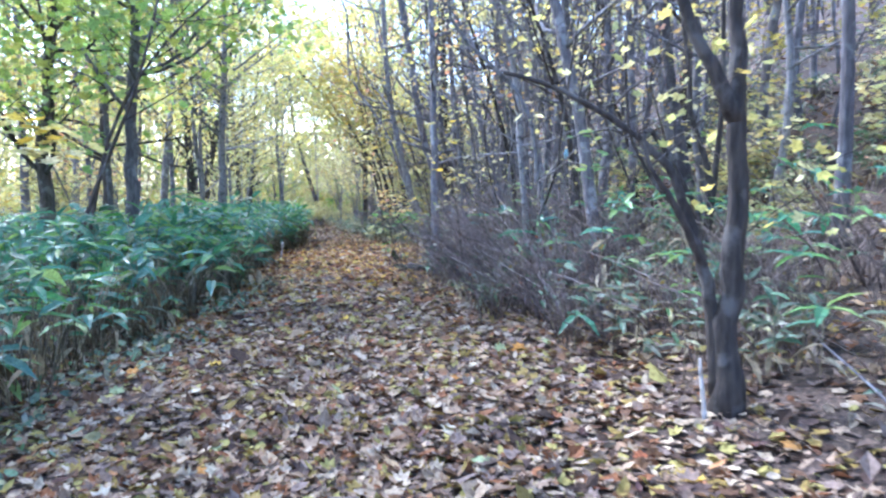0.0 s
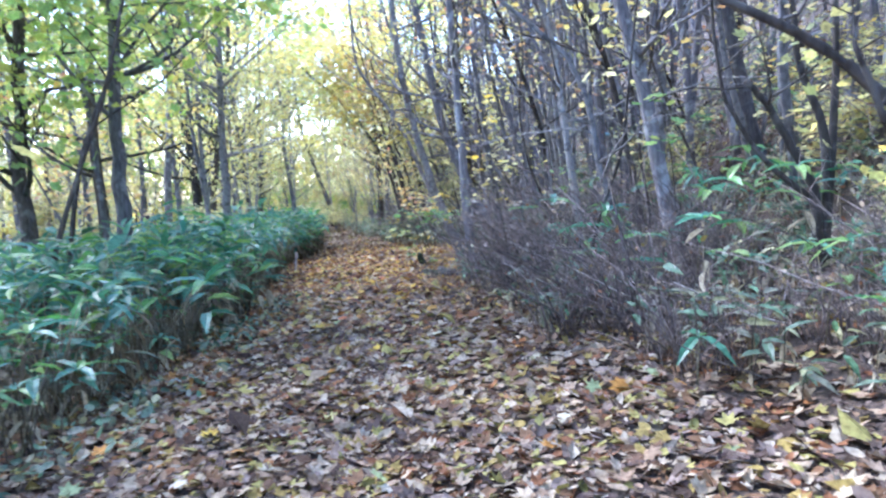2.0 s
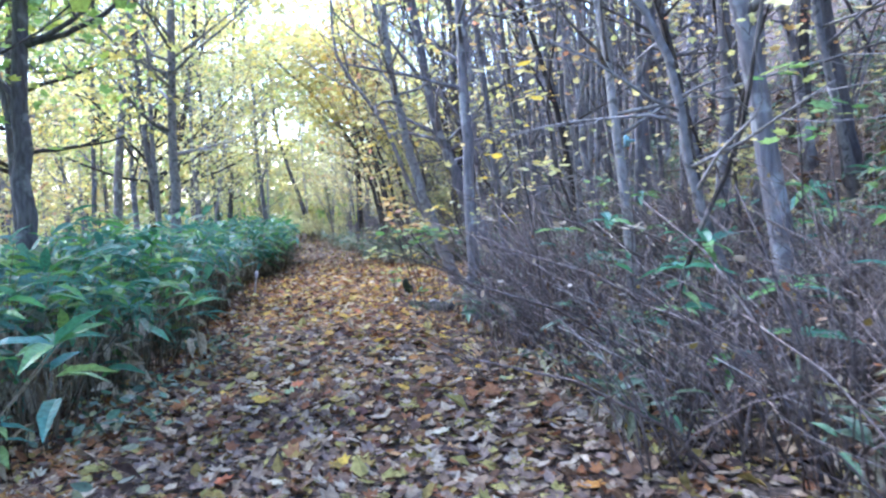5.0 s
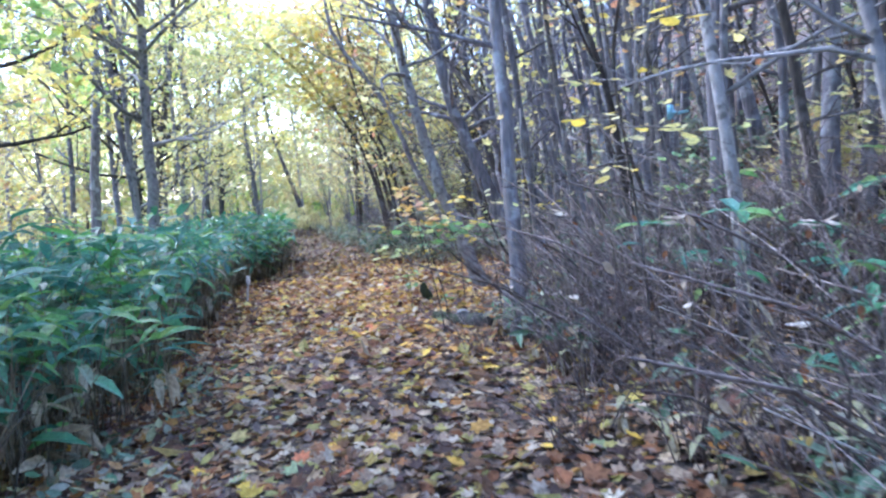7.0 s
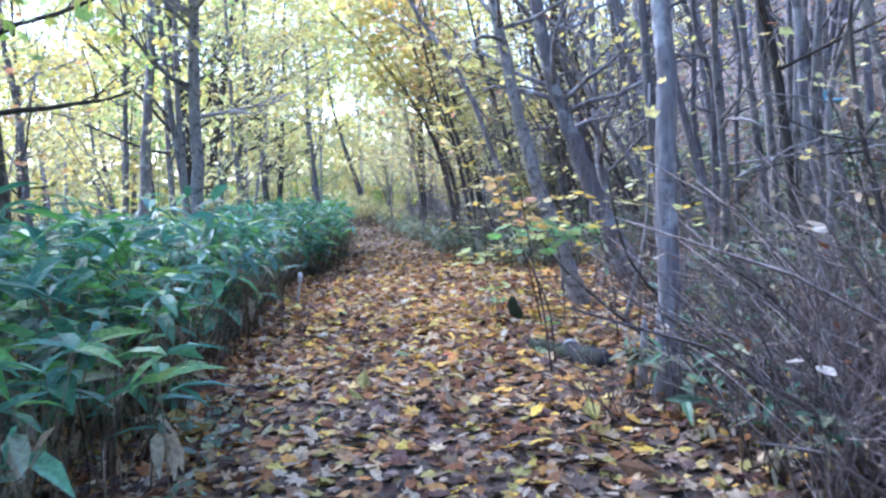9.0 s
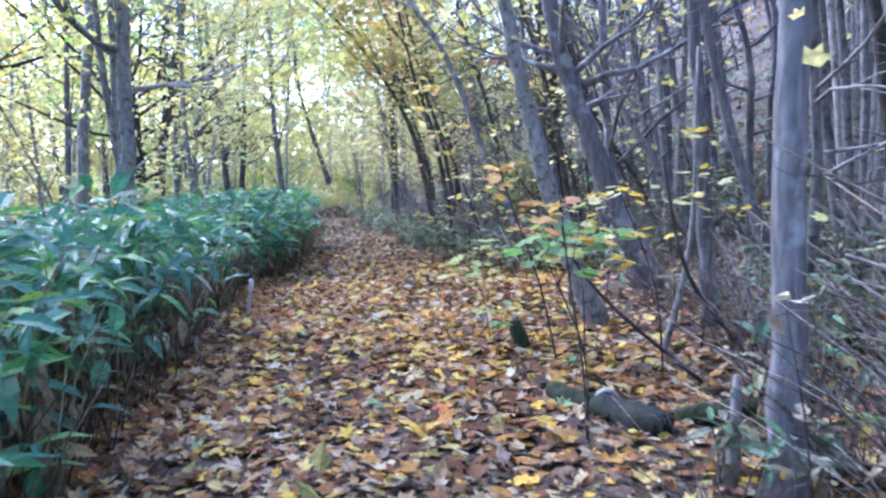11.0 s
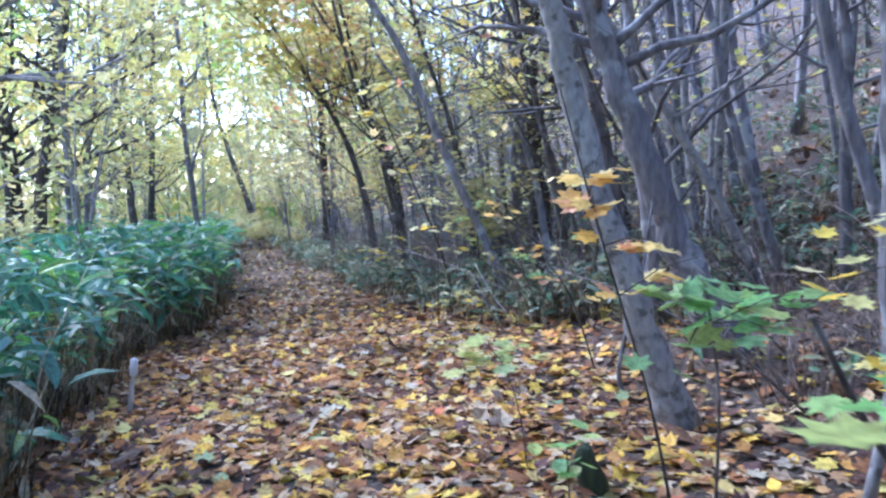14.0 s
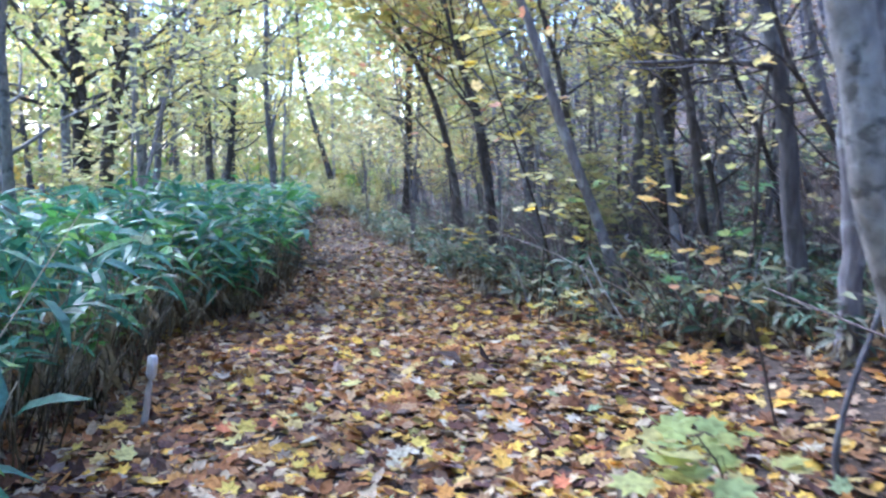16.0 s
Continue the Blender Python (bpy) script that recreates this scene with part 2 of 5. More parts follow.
def tube(bag, points, radii, sides=6):
    """A tapered, bending tube with closed ends."""
    p = np.asarray(points, dtype=float)
    n = len(p)
    d = np.gradient(p, axis=0)
    d /= np.linalg.norm(d, axis=1, keepdims=True) + 1e-9
    ref = np.where(np.abs(d[:, :1]) < 0.8, np.array([[1.0, 0, 0]]), np.array([[0, 1.0, 0]]))
    if np.abs(d[:, 0]).max() < 0.95:
        ref = np.tile([1.0, 0, 0], (n, 1))
    a = np.cross(d, ref)
    a /= np.linalg.norm(a, axis=1, keepdims=True) + 1e-9
    b = np.cross(d, a)
    k = np.arange(sides) * 2 * np.pi / sides
    r = np.asarray(radii, dtype=float)[:, None, None]
    ring = p[:, None] + r * (np.cos(k)[None, :, None] * a[:, None] + np.sin(k)[None, :, None] * b[:, None])
    v = np.concatenate([ring.reshape(-1, 3), p[:1], p[-1:]])
    i = np.arange(n - 1)[:, None] * sides
    j, j2 = np.arange(sides)[None], (np.arange(sides)[None] + 1) % sides
    f = np.concatenate([np.stack([i + j, i + j2, i + sides + j2], -1).reshape(-1, 3), np.stack([i + j, i + sides + j2, i + sides + j], -1).reshape(-1, 3)])
    caps = [(n * sides, (q + 1) % sides, q) for q in range(sides)] + [(n * sides + 1, (n - 1) * sides + q, (n - 1) * sides + (q + 1) % sides) for q in range(sides)]
    bag.add(v, np.concatenate([f, np.array(caps)]))


def curve_through(points, n):
    """A smooth line of n points through a few control points."""
    p = np.asarray(points, dtype=float)
    q = np.concatenate([2 * p[:1] - p[1:2], p, 2 * p[-1:] - p[-2:-1]])
    u = np.linspace(0, len(p) - 1 - 1e-6, n)
    k, s = u.astype(int), (u % 1)[:, None]
    a, b, c, d = q[k], q[k + 1], q[k + 2], q[k + 3]
    return 0.5 * (2 * b + (c - a) * s + (2 * a - 5 * b + 4 * c - d) * s**2 + (3 * b - 3 * c + d - a) * s**3)


def fan(outline, lift):
    """A leaf blade: an outline round a middle point, with the height of each point."""
    v = [(0, 0.35, 0)] + [(x, y, lift(x, y)) for x, y in outline]
    n = len(outline)
    return np.array(v, dtype=float), np.array([(0, 1 + i, 1 + (i + 1) % n) for i in range(n)])


def maple(curl):
    half = [(0.0, 1.0), (0.13, 0.72), (0.3, 0.74), (0.5, 0.83), (0.42, 0.52), (0.62, 0.36), (0.36, 0.25), (0.26, 0.0), (0.05, 0.08)]
    outline = half + [(-x, y) for x, y in half[::-1] if x > 0]
    return fan(outline, lambda x, y: curl * (x * x * 1.2 + (y - 0.4) ** 2))


def maple_low(curl):
    half = [(0.0, 1.0), (0.16, 0.62), (0.52, 0.74), (0.4, 0.34), (0.3, 0.02)]
    outline = half + [(-x, y) for x, y in half[::-1] if x > 0]
    return fan(outline, lambda x, y: curl * (x * x * 1.2 + (y - 0.4) ** 2))


def star(curl):
    outline = [(0.0, 1.0), (0.2, 0.6), (0.54, 0.7), (0.32, 0.04), (-0.32, 0.04), (-0.54, 0.7), (-0.2, 0.6)]
    return fan(outline, lambda x, y: curl * (x * x * 1.2 + (y - 0.4) ** 2))


def oval(curl):
    half = [(0.0, 1.0), (0.2, 0.72), (0.28, 0.42), (0.2, 0.14), (0.0, 0.0)]
    outline = half + [(-x, y) for x, y in half[::-1] if 0 < x]
    return fan(outline, lambda x, y: curl * (x * x * 2.5 + 0.6 * (y - 0.5) ** 2))


def chip(curl=0.2):
    """A small leaf of two folded triangles either side of its rib."""
    v = np.array([(0, 0, 0), (0.3, 0.45, curl), (0, 1, -curl * 0.5), (-0.3, 0.5, curl)])
    return v, np.array([(0, 1, 2), (0, 2, 3)])


def blade():
    """A long bamboo leaf, folded on its rib and drooping to its tip."""
    rows = [(0.0, 0.012, 0.0), (0.2, 0.125, 0.03), (0.58, 0.125, -0.015), (1.0, 0.004, -0.18)]
    v, f = [], []
    for y, w, z in rows:
        v += [(-w, y, z + w * 0.35), (0, y, z), (w, y, z + w * 0.35)]
    for i in range(len(rows) - 1):
        a = 3 * i
        f += [(a, a + 1, a + 4), (a, a + 4, a + 3), (a + 1, a + 2, a + 5), (a + 1, a + 5, a + 4)]
    return np.array(v), np.array(f)


def turns(rng, n, tilt, spin=None, roll=0.0):
    """n rotations: about the leaf's length, then a tilt, then round the vertical."""
    z = rng.uniform(0, 2 * np.pi, n) if spin is None else spin
    x = rng.normal(0, 1, n) * tilt if np.isscalar(tilt) else tilt
    y = rng.normal(0, 1, n) * (roll if roll else (tilt if np.isscalar(tilt) else 0.3))
    cz, sz, cx, sx, cy, sy = np.cos(z), np.sin(z), np.cos(x), np.sin(x), np.cos(y), np.sin(y)
    o, i = np.zeros(n), np.ones(n)
    rz = np.stack([cz, -sz, o, sz, cz, o, o, o, i], -1).reshape(n, 3, 3)
    rx = np.stack([i, o, o, o, cx, -sx, o, sx, cx], -1).reshape(n, 3, 3)
    ry = np.stack([cy, o, sy, o, i, o, -sy, o, cy], -1).reshape(n, 3, 3)
    return rz @ rx @ ry


def scatter(bag, template, where, turn, size):
    v, f = template
    where = np.asarray(where, dtype=float)
    n = len(where)
    if n == 0:
        return
    size = np.broadcast_to(np.asarray(size, dtype=float), (n,))
    pts = np.einsum("nij,kj->nki", turn, v) * size[:, None, None] + where[:, None]
    faces = f[None] + (np.arange(n) * len(v))[:, None, None]
    bag.add(pts.reshape(-1, 3), faces.reshape(-1, 3))


# ---- the lie of the land ----
def land(x, y):
    x, y = np.asarray(x, dtype=float), np.asarray(y, dtype=float)
    z = -0.026 * np.clip(y - 7, 0, 30) + 0.07 * np.clip(x, -6, 50)
    z = z + 0.16 * np.clip(x - 2.2, 0, 3) + 0.52 * np.clip(x - 4.6, 0, 42)
    z = z + 0.03 * np.sin(x * 1.7 + y * 0.6) * np.sin(y * 1.1 - 0.4 * x) + 0.014 * np.sin(4.1 * x + 1.3 * y) * np.sin(3.7 * y)
    rough = np.clip((np.abs(x - 3) - 5) / 8, 0, 1)
    return z + rough * (0.35 * np.sin(x * 0.31 + 2) * np.sin(y * 0.23) + 0.12 * np.sin(x * 1.1) * np.sin(y * 0.9 + 1))


def left_edge(y):
    """Where the bamboo begins beside the path."""
    return np.interp(y, [-5, 4, 6, 8.3, 10, 12, 16, 19, 21.5, 23.2, 24.5, 28, 34, 46, 60], [-2.7, -2.5, -2.2, -1.95, -1.75, -1.6, -1.58, -1.72, -1.55, -0.98, -0.92, -1.1, -1.35, -2.0, -2.7])


def right_edge(y):
    """Where the undergrowth begins on the hill side of the path."""
    return np.interp(y, [-5, 5, 8, 13, 14, 18, 20.5, 22, 26, 32, 42, 60], [2.6, 2.2, 1.4, 1.4, 2.6, 3.2, 1.9, 1.5, 1.05, 0.4, -0.3, -1.2])


def build_ground():
    near_x, near_y = np.arange(-7, 9.01, 0.2), np.arange(-2, 32.01, 0.22)
    out = np.cumsum(0.2 * 1.14 ** np.arange(45))
    xs = np.concatenate([-7 - out[::-1], near_x, 9 + out])
    ys = np.concatenate([-2 - out[::-1], near_y, 32 + out])
    gx, gy = np.meshgrid(xs, ys)
    v = np.stack([gx, gy, land(gx, gy)], -1).reshape(-1, 3)
    w = len(xs)
    i = (np.arange(len(ys) - 1)[:, None] * w + np.arange(w - 1)[None]).reshape(-1)
    bag = Bag()
    bag.add(v, np.concatenate([np.stack([i, i + 1, i + w + 1], -1), np.stack([i, i + w + 1, i + w], -1)]))
    ob = new("ground", bag.mesh("ground", SOIL))
    return tagged(ob, "dark brown woodland soil under fallen leaves, rising to a hillside", "ground", kind="structure")


GROUND = build_ground()


# ---- trees ----
def branch(bag, tips, rng, start, way, length, radius, level, sag=0.0, sides=5, kids=None):
    """A limb that wanders, thins and divides; its fine ends are gathered in tips."""
    n = 6 if level > 1 else 4
    p, d = [np.array(start, dtype=float)], np.array(way, dtype=float)
    for _ in range(n - 1):
        d = d + rng.normal(0, 0.16, 3) + np.array([0, 0, 0.07 - sag])
        d /= np.linalg.norm(d)
        p.append(p[-1] + d * length / (n - 1))
    r = np.linspace(radius, radius * 0.35, n)
    tube(bag, p, r, sides if level > 1 else 3)
    if level <= 1:
        tips += [(p[-1], d), (p[-2], d), (p[1], d)]
        return
    for k in range(kids or rng.integers(3, 6)):
        at = rng.uniform(0.3, 1.0) * (n - 1.01)
        i = int(at)
        s = p[i] + (p[i + 1] - p[i]) * (at - i)
        side = rng.normal(0, 1, 3)
        side -= side.dot(d) * d
        side /= np.linalg.norm(side)
        w = d * 0.75 + side * 0.75 + np.array([0, 0, 0.12 - sag])
        branch(bag, tips, rng, s, w / np.linalg.norm(w), length * rng.uniform(0.4, 0.62), max(r[i] * 0.55, 0.004), level - 1, sag, sides)


def crown_of(bag, rng, tips, per_tip, spread, leaf, shape, flat=0.5):
    if not tips or per_tip <= 0:
        return
    p = np.array([t[0] for t in tips])
    n = int(len(p) * per_tip)
    at = p[rng.integers(0, len(p), n)] + rng.normal(0, 1, (n, 3)) * np.array([spread, spread, spread * 0.45])
    scatter(bag, shape, at, turns(rng, n, flat), leaf * rng.uniform(0.6, 1.25, n))


def tree(name, seed, stems, bark, limbs=9, limb_from=0.35, limb_length=1.8, leaves=None, per_tip=5.0, spread=0.25, leaf=0.09, shape=None, label="", category="tree", group="", sides=9, levels=2, flat=0.5, base=None, split=True, stem_parts=False):
    """stems: (control points, foot radius, top radius). The first one is the trunk. leaves: a material or none."""
    rng = np.random.default_rng(seed)
    root = new(name)
    x, y, z = stems[0][0][0] if base is None else base
    root.location = (x, y, z)
    trunk, tips = Bag(), []
    for pts, r0, r1 in stems:
        p = np.array(pts, dtype=float) - (x, y, z)
        n = max(8, int(3 * len(pts)))
        line = curve_through(p, n)
        u = np.linspace(0, 1, n)
        line[1:-1] += rng.normal(0, r0 * 0.12, (n - 2, 3))
        r = r0 + (r1 - r0) * u**0.8
        if abs(pts[0][2] - float(land(pts[0][0], pts[0][1]))) < 0.05 or pts[0][2] == 0:
            r[0] *= 1.45
            r[1] *= 1.08
            line[0, 2] -= 0.06
        tube(trunk, line, r, sides)
        for k in range(int(limbs)):
            at = rng.uniform(limb_from, 0.98) * (n - 1.01)
            i = int(at)
            s = line[i] + (line[i + 1] - line[i]) * (at - i)
            a = rng.uniform(0, 2 * np.pi)
            w = np.array([math.cos(a), math.sin(a), rng.uniform(0.15, 0.8)])
            limb = Bag() if split else trunk
            branch(limb, tips, rng, s, w / np.linalg.norm(w), limb_length * rng.uniform(0.55, 1.2), min(r[i] * 0.45, 0.05), levels)
            if split:
                part("limb", limb, bark, root)
        if stem_parts:
            part("stem", trunk, bark, root)
            trunk = Bag()
    if trunk.n:
        part("trunk", trunk, bark, root)
    if leaves is not None and tips:
        crown = Bag()
        crown_of(crown, rng, tips, per_tip, spread, leaf, shape or maple_low(0.15), flat)
        part("crown", crown, leaves, root, smooth=False)
    return tagged(root, label, category, group)


def upright(seed, height, lean=(0.0, 0.0), wander=0.16):
    """Control points of a trunk that stands at the origin."""
    rng = np.random.default_rng(seed)
    pts = [np.zeros(3)]
    for k in range(1, 7):
        u = k / 6
        pts.append(np.array([lean[0] * u * height, lean[1] * u * height, u * height]) + np.append(rng.normal(0, wander, 2) * u, 0))
    return pts


def on_land(x, y):
    return (x, y, float(land(x, y)))


def standing(x, y, pts):
    z = float(land(x, y))
    return [tuple(np.array(p) + (x, y, z)) for p in pts]


LEAF_SMALL = chip(0.22)
MAPLE = star(0.2)
OVAL = oval(0.2)


# the forked tree beside the path at the start
def forked_tree():
    b = np.array(on_land(2.28, 4.1))
    at = lambda x, y, z: tuple(b + (x, y, z))
    stems = [
        ([at(0, 0, 0), at(0.0, 0.02, 0.6), at(0.03, 0.02, 1.1), at(0.0, 0.0, 1.75), at(0.02, 0.05, 2.4), at(0.1, 0.2, 4.0), at(-0.1, 0.4, 6.0)], 0.085, 0.03),
        ([at(0.0, 0.0, 1.7), at(-0.14, 0.0, 1.95), at(-0.3, 0.05, 2.3), at(-0.5, 0.2, 3.2), at(-0.7, 0.4, 4.8)], 0.055, 0.02),
        ([at(-0.04, 0.03, 0.1), at(-0.08, 0.06, 0.6), at(-0.14, 0.08, 0.9), at(-0.25, 0.1, 1.2), at(-0.36, 0.12, 1.45), at(-0.65, 0.16, 1.68), at(-0.96, 0.2, 1.86), at(-1.3, 0.25, 1.96)], 0.05, 0.011),
        ([at(-0.13, 0.08, 0.86), at(-0.27, 0.04, 1.1), at(-0.39, 0.02, 1.28), at(-0.5, 0.0, 1.42), at(-0.6, 0.0, 1.66)], 0.03, 0.009),
        ([at(0.06, 0.04, 1.6), at(0.2, 0.3, 1.5), at(0.4, 0.6, 1.2), at(0.5, 0.9, 0.8)], 0.022, 0.008),
    ]
    return tree("tree", 3, stems, BARK_DARK, limbs=3, limb_from=0.75, limb_length=1.2, leaves=LEAF_YELLOW, per_tip=1.2, label="dark forked tree with bare crooked limbs beside the leafy path", spread=0.2)


forked_tree()


# the crooked many-stemmed tree above the hedge
def crooked_tree():
    b = np.array(on_land(3.85, 7.6))
    at = lambda x, y, z: tuple(b + (x, y, z))
    stems = [
        ([at(0, 0, 0), at(0.0, 0.0, 0.4), at(-0.05, 0.0, 0.75), at(-0.22, 0.0, 1.05), at(-0.42, 0.0, 1.38), at(-0.6, 0.02, 1.6)], 0.055, 0.026),
        ([at(0.02, 0.02, 0.1), at(0.0, 0.05, 0.55), at(-0.28, 0.06, 0.82), at(-0.5, 0.06, 1.05), at(-0.66, 0.08, 1.32), at(-0.78, 0.1, 1.65), at(-0.82, 0.15, 2.6)], 0.035, 0.012),
        ([at(0.04, 0.0, 0.05), at(0.12, 0.05, 0.8), at(0.06, 0.05, 1.3), at(-0.08, 0.08, 1.7), at(-0.15, 0.1, 2.3), at(-0.4, 0.2, 4.2)], 0.05, 0.02),
        ([at(-0.58, 0.02, 1.55), at(-0.8, 0.0, 1.54), at(-1.1, 0.0, 1.56), at(-1.45, 0.0, 1.46)], 0.011, 0.004),
        ([at(0.07, 0.03, 0.1), at(0.2, 0.08, 1.2), at(0.25, 0.1, 2.4), at(0.2, 0.2, 4.6)], 0.045, 0.018),
    ]
    return tree("tree", 6, stems, BARK_DARK, limbs=2, limb_from=0.8, limb_length=0.8, leaves=LEAF_OLIVE, per_tip=1.0, label="crooked dark tree with several stems leaning over the hedge", spread=0.2)


crooked_tree()


def lone_tree(x, y, pts, r0, r1, bark, seed, label, **more):
    return tree("tree", seed, [(standing(x, y, pts), r0, r1)], bark, label=label, **more)


# the large leaning trunks near the end of the walk
lone_tree(2.22, 16.5, [(0, 0, 0), (-0.2, 0.0, 0.5), (-0.36, 0.0, 1.0), (-0.54, 0.0, 1.5), (-0.68, 0.0, 2.0), (-0.8, 0.0, 2.5), (-1.05, 0.1, 4.0), (-1.2, 0.2, 8.0)], 0.105, 0.05, BARK_PALE, 11, "smooth pale grey tree leaning over the path", limbs=10, limb_from=0.5, leaves=LEAF_YELLOW, per_tip=1.5, sides=14)
lone_tree(3.12, 17.4, [(0, 0, 0), (-0.32, 0.0, 0.6), (-0.5, 0.0, 1.0), (-0.68, 0.0, 1.5), (-0.88, 0.02, 2.0), (-1.05, 0.02, 2.5), (-1.5, 0.1, 5.0), (-2.2, 0.2, 9.0)], 0.145, 0.06, BARK_GREY, 12, "thick grey tree leaning beside a paler one", limbs=10, limb_from=0.5, leaves=LEAF_YELLOW, per_tip=1.5, sides=14)
lone_tree(3.2, 18.6, [(0, 0, 0), (-0.05, 0.0, 0.6), (-0.12, 0.02, 1.2), (-0.2, 0.05, 2.0), (-0.3, 0.1, 4.0), (-0.5, 0.3, 8.0)], 0.085, 0.035, BARK_GREY, 15, "slim blue-grey tree with a dark foot", limbs=9, limb_from=0.4, leaves=LEAF_YELLOW, per_tip=1.0)
def stem_cluster(x, y, n, seed, label):
    """A coppiced tree: pale stems that part from one foot."""
    rng = np.random.default_rng(seed)
    bx, by, bz = on_land(x, y)
    stems = []
    for k in range(n):
        a = 2 * np.pi * k / n
        f, d = np.array([math.cos(a), math.sin(a)]) * (0.13 if k else 0.0), np.array([math.cos(a), math.sin(a)]) * rng.uniform(0.05, 0.16) + (-0.06, 0)
        h = rng.uniform(6, 9)
        stems.append(([(bx + f[0] + d[0] * z * h, by + f[1] + d[1] * z * h, bz + z * h) for z in (0, 0.1, 0.25, 0.45, 0.7, 1.0)], rng.uniform(0.045, 0.075), 0.02))
    return tree("tree", seed, stems, BARK_PALE, limbs=3, limb_from=0.5, limb_length=1.2, label=label, base=(bx, by, bz), stem_parts=True)


stem_cluster(5.45, 17.5, 6, 16, "cluster of pale bare stems marked with a blue ribbon")
stem_cluster(4.08, 15.45, 7, 20, "clump of tall pale bluish grey stems on the slope")
stem_cluster(7.6, 30.0, 6, 18, "cluster of pale bare stems on the hillside")
stem_cluster(4.3, 19.6, 4, 19, "cluster of pale bare stems on the hillside")
lone_tree(3.5, 22.2, [(0, 0, 0), (-0.05, 0.0, 1.0), (-0.15, 0.02, 2.0), (-0.2, 0.05, 3.5), (-0.4, 0.1, 9.0)], 0.15, 0.06, BARK_DARK, 17, "thick dark straight tree behind the saplings", limbs=9, limb_from=0.5)
lone_tree(-3.5, 11.6, [(0, 0, 0), (0.1, 0.0, 1.3), (0.5, 0.0, 2.8), (1.3, 0.1, 4.0), (2.5, 0.2, 5.1)], 0.038, 0.015, BARK_DARK, 28, "slim maple arching over the path with lime green leaves", limbs=9, limb_from=0.62, limb_length=1.5, leaves=LEAF_LIME, per_tip=5, leaf=0.13, spread=0.28, flat=0.35)
lone_tree(1.9, 27.0, [(0, 0, 0), (-0.2, 0.0, 1.4), (-0.6, 0.0, 2.7), (-1.5, 0.1, 4.2), (-3.0, 0.0, 5.7)], 0.08, 0.02, BARK_DARK, 169, "dark maple leaning far over the path with bright yellow leaves", limbs=14, limb_from=0.5, limb_length=2.2, leaves=LEAF_YELLOW, per_tip=14, leaf=0.16, spread=0.4, flat=0.35)
lone_tree(2.6, 33.0, [(0, 0, 0), (-0.2, 0.0, 1.6), (-0.7, 0.0, 3.2), (-1.9, 0.1, 5.2), (-3.6, 0.0, 7.4)], 0.1, 0.02, BARK_DARK, 170, "dark maple leaning far over the path with bright yellow leaves", limbs=14, limb_from=0.45, limb_length=2.8, leaves=LEAF_YELLOW, per_tip=14, leaf=0.2, spread=0.5, flat=0.4)
lone_tree(2.9, 30.0, [(0, 0, 0), (-0.1, 0.0, 1.6), (-0.6, 0.0, 3.4), (-1.4, 0.1, 5.2), (-2.4, 0.0, 6.8)], 0.09, 0.02, BARK_DARK, 171, "dark maple leaning over the path with dull orange leaves", limbs=13, limb_from=0.45, limb_length=2.2, leaves=LEAF_ORANGE, per_tip=10, leaf=0.17, spread=0.4, flat=0.35)
# trees that arch over the path with gold and orange crowns
for k, (x, y, h, mat, what) in enumerate([(3.3, 20.9, 6.0, LEAF_YELLOW, "yellow"), (2.9, 23.4, 6.5, LEAF_ORANGE, "orange"), (2.3, 26.0, 7.0, LEAF_YELLOW, "yellow"), (2.0, 24.6, 6.8, LEAF_ORANGE, "orange"), (2.2, 30.0, 7.5, LEAF_OLIVE, "olive"), (3.6, 14.4, 5.5, LEAF_ORANGE, "orange"), (3.9, 11.5, 5.0, LEAF_YELLOW, "yellow")]):
    lone_tree(x, y, [(0, 0, 0), (-0.1, 0.0, 0.9), (-0.35, 0.02, 2.2), (-0.8, 0.05, 3.6), (-1.5, 0.0, h)], 0.06, 0.02, BARK_DARK, 160 + k, "slender dark tree arching over the path with " + what + " leaves", limbs=11, limb_from=0.42, limb_length=2.1, leaves=mat, per_tip=2.6, leaf=0.1, spread=0.28, flat=0.35)
lone_tree(1.72, 12.65, [(0, 0, 0), (0.0, 0.02, 0.8), (-0.02, 0.05, 2.0), (-0.05, 0.2, 3.5), (-0.15, 0.3, 8.0)], 0.083, 0.045, BARK_GREY, 13, "straight grey-brown tree at the edge of the path", limbs=8, limb_from=0.6)
lone_tree(2.85, 15.55, [(0, 0, 0), (-0.07, -0.03, 0.6), (-0.18, -0.1, 1.4), (-0.28, -0.16, 2.2), (-0.5, -0.2, 4.0), (-0.8, 0.0, 7.0)], 0.075, 0.03, BARK_GREY, 14, "slim grey tree leaning towards the path", limbs=8, limb_from=0.55, leaves=LEAF_YELLOW, per_tip=1.0)
# trees of the valley side
lone_tree(-3.62, 14.7, [(0, 0, 0), (0.02, 0.0, 1.5), (0.0, 0.1, 3.0), (0.1, 0.1, 5.0), (0.1, 0.2, 10.0)], 0.15, 0.07, BARK_GREY, 21, "straight grey tree standing in dwarf bamboo", limbs=12, limb_from=0.5, limb_length=2.4, leaves=LEAF_LIME, per_tip=3.5, leaf=0.14, spread=0.45, levels=3)
lone_tree(-5.1, 14.6, [(0, 0, 0), (0.05, 0.0, 1.2), (0.0, 0.1, 2.6), (0.2, 0.0, 4.4), (0.3, 0.1, 9.0)], 0.17, 0.07, BARK_DARK, 26, "dark maple with spreading lime green foliage", limbs=13, limb_from=0.42, limb_length=2.2, leaves=LEAF_LIME, per_tip=3.6, leaf=0.15, spread=0.5, levels=3)
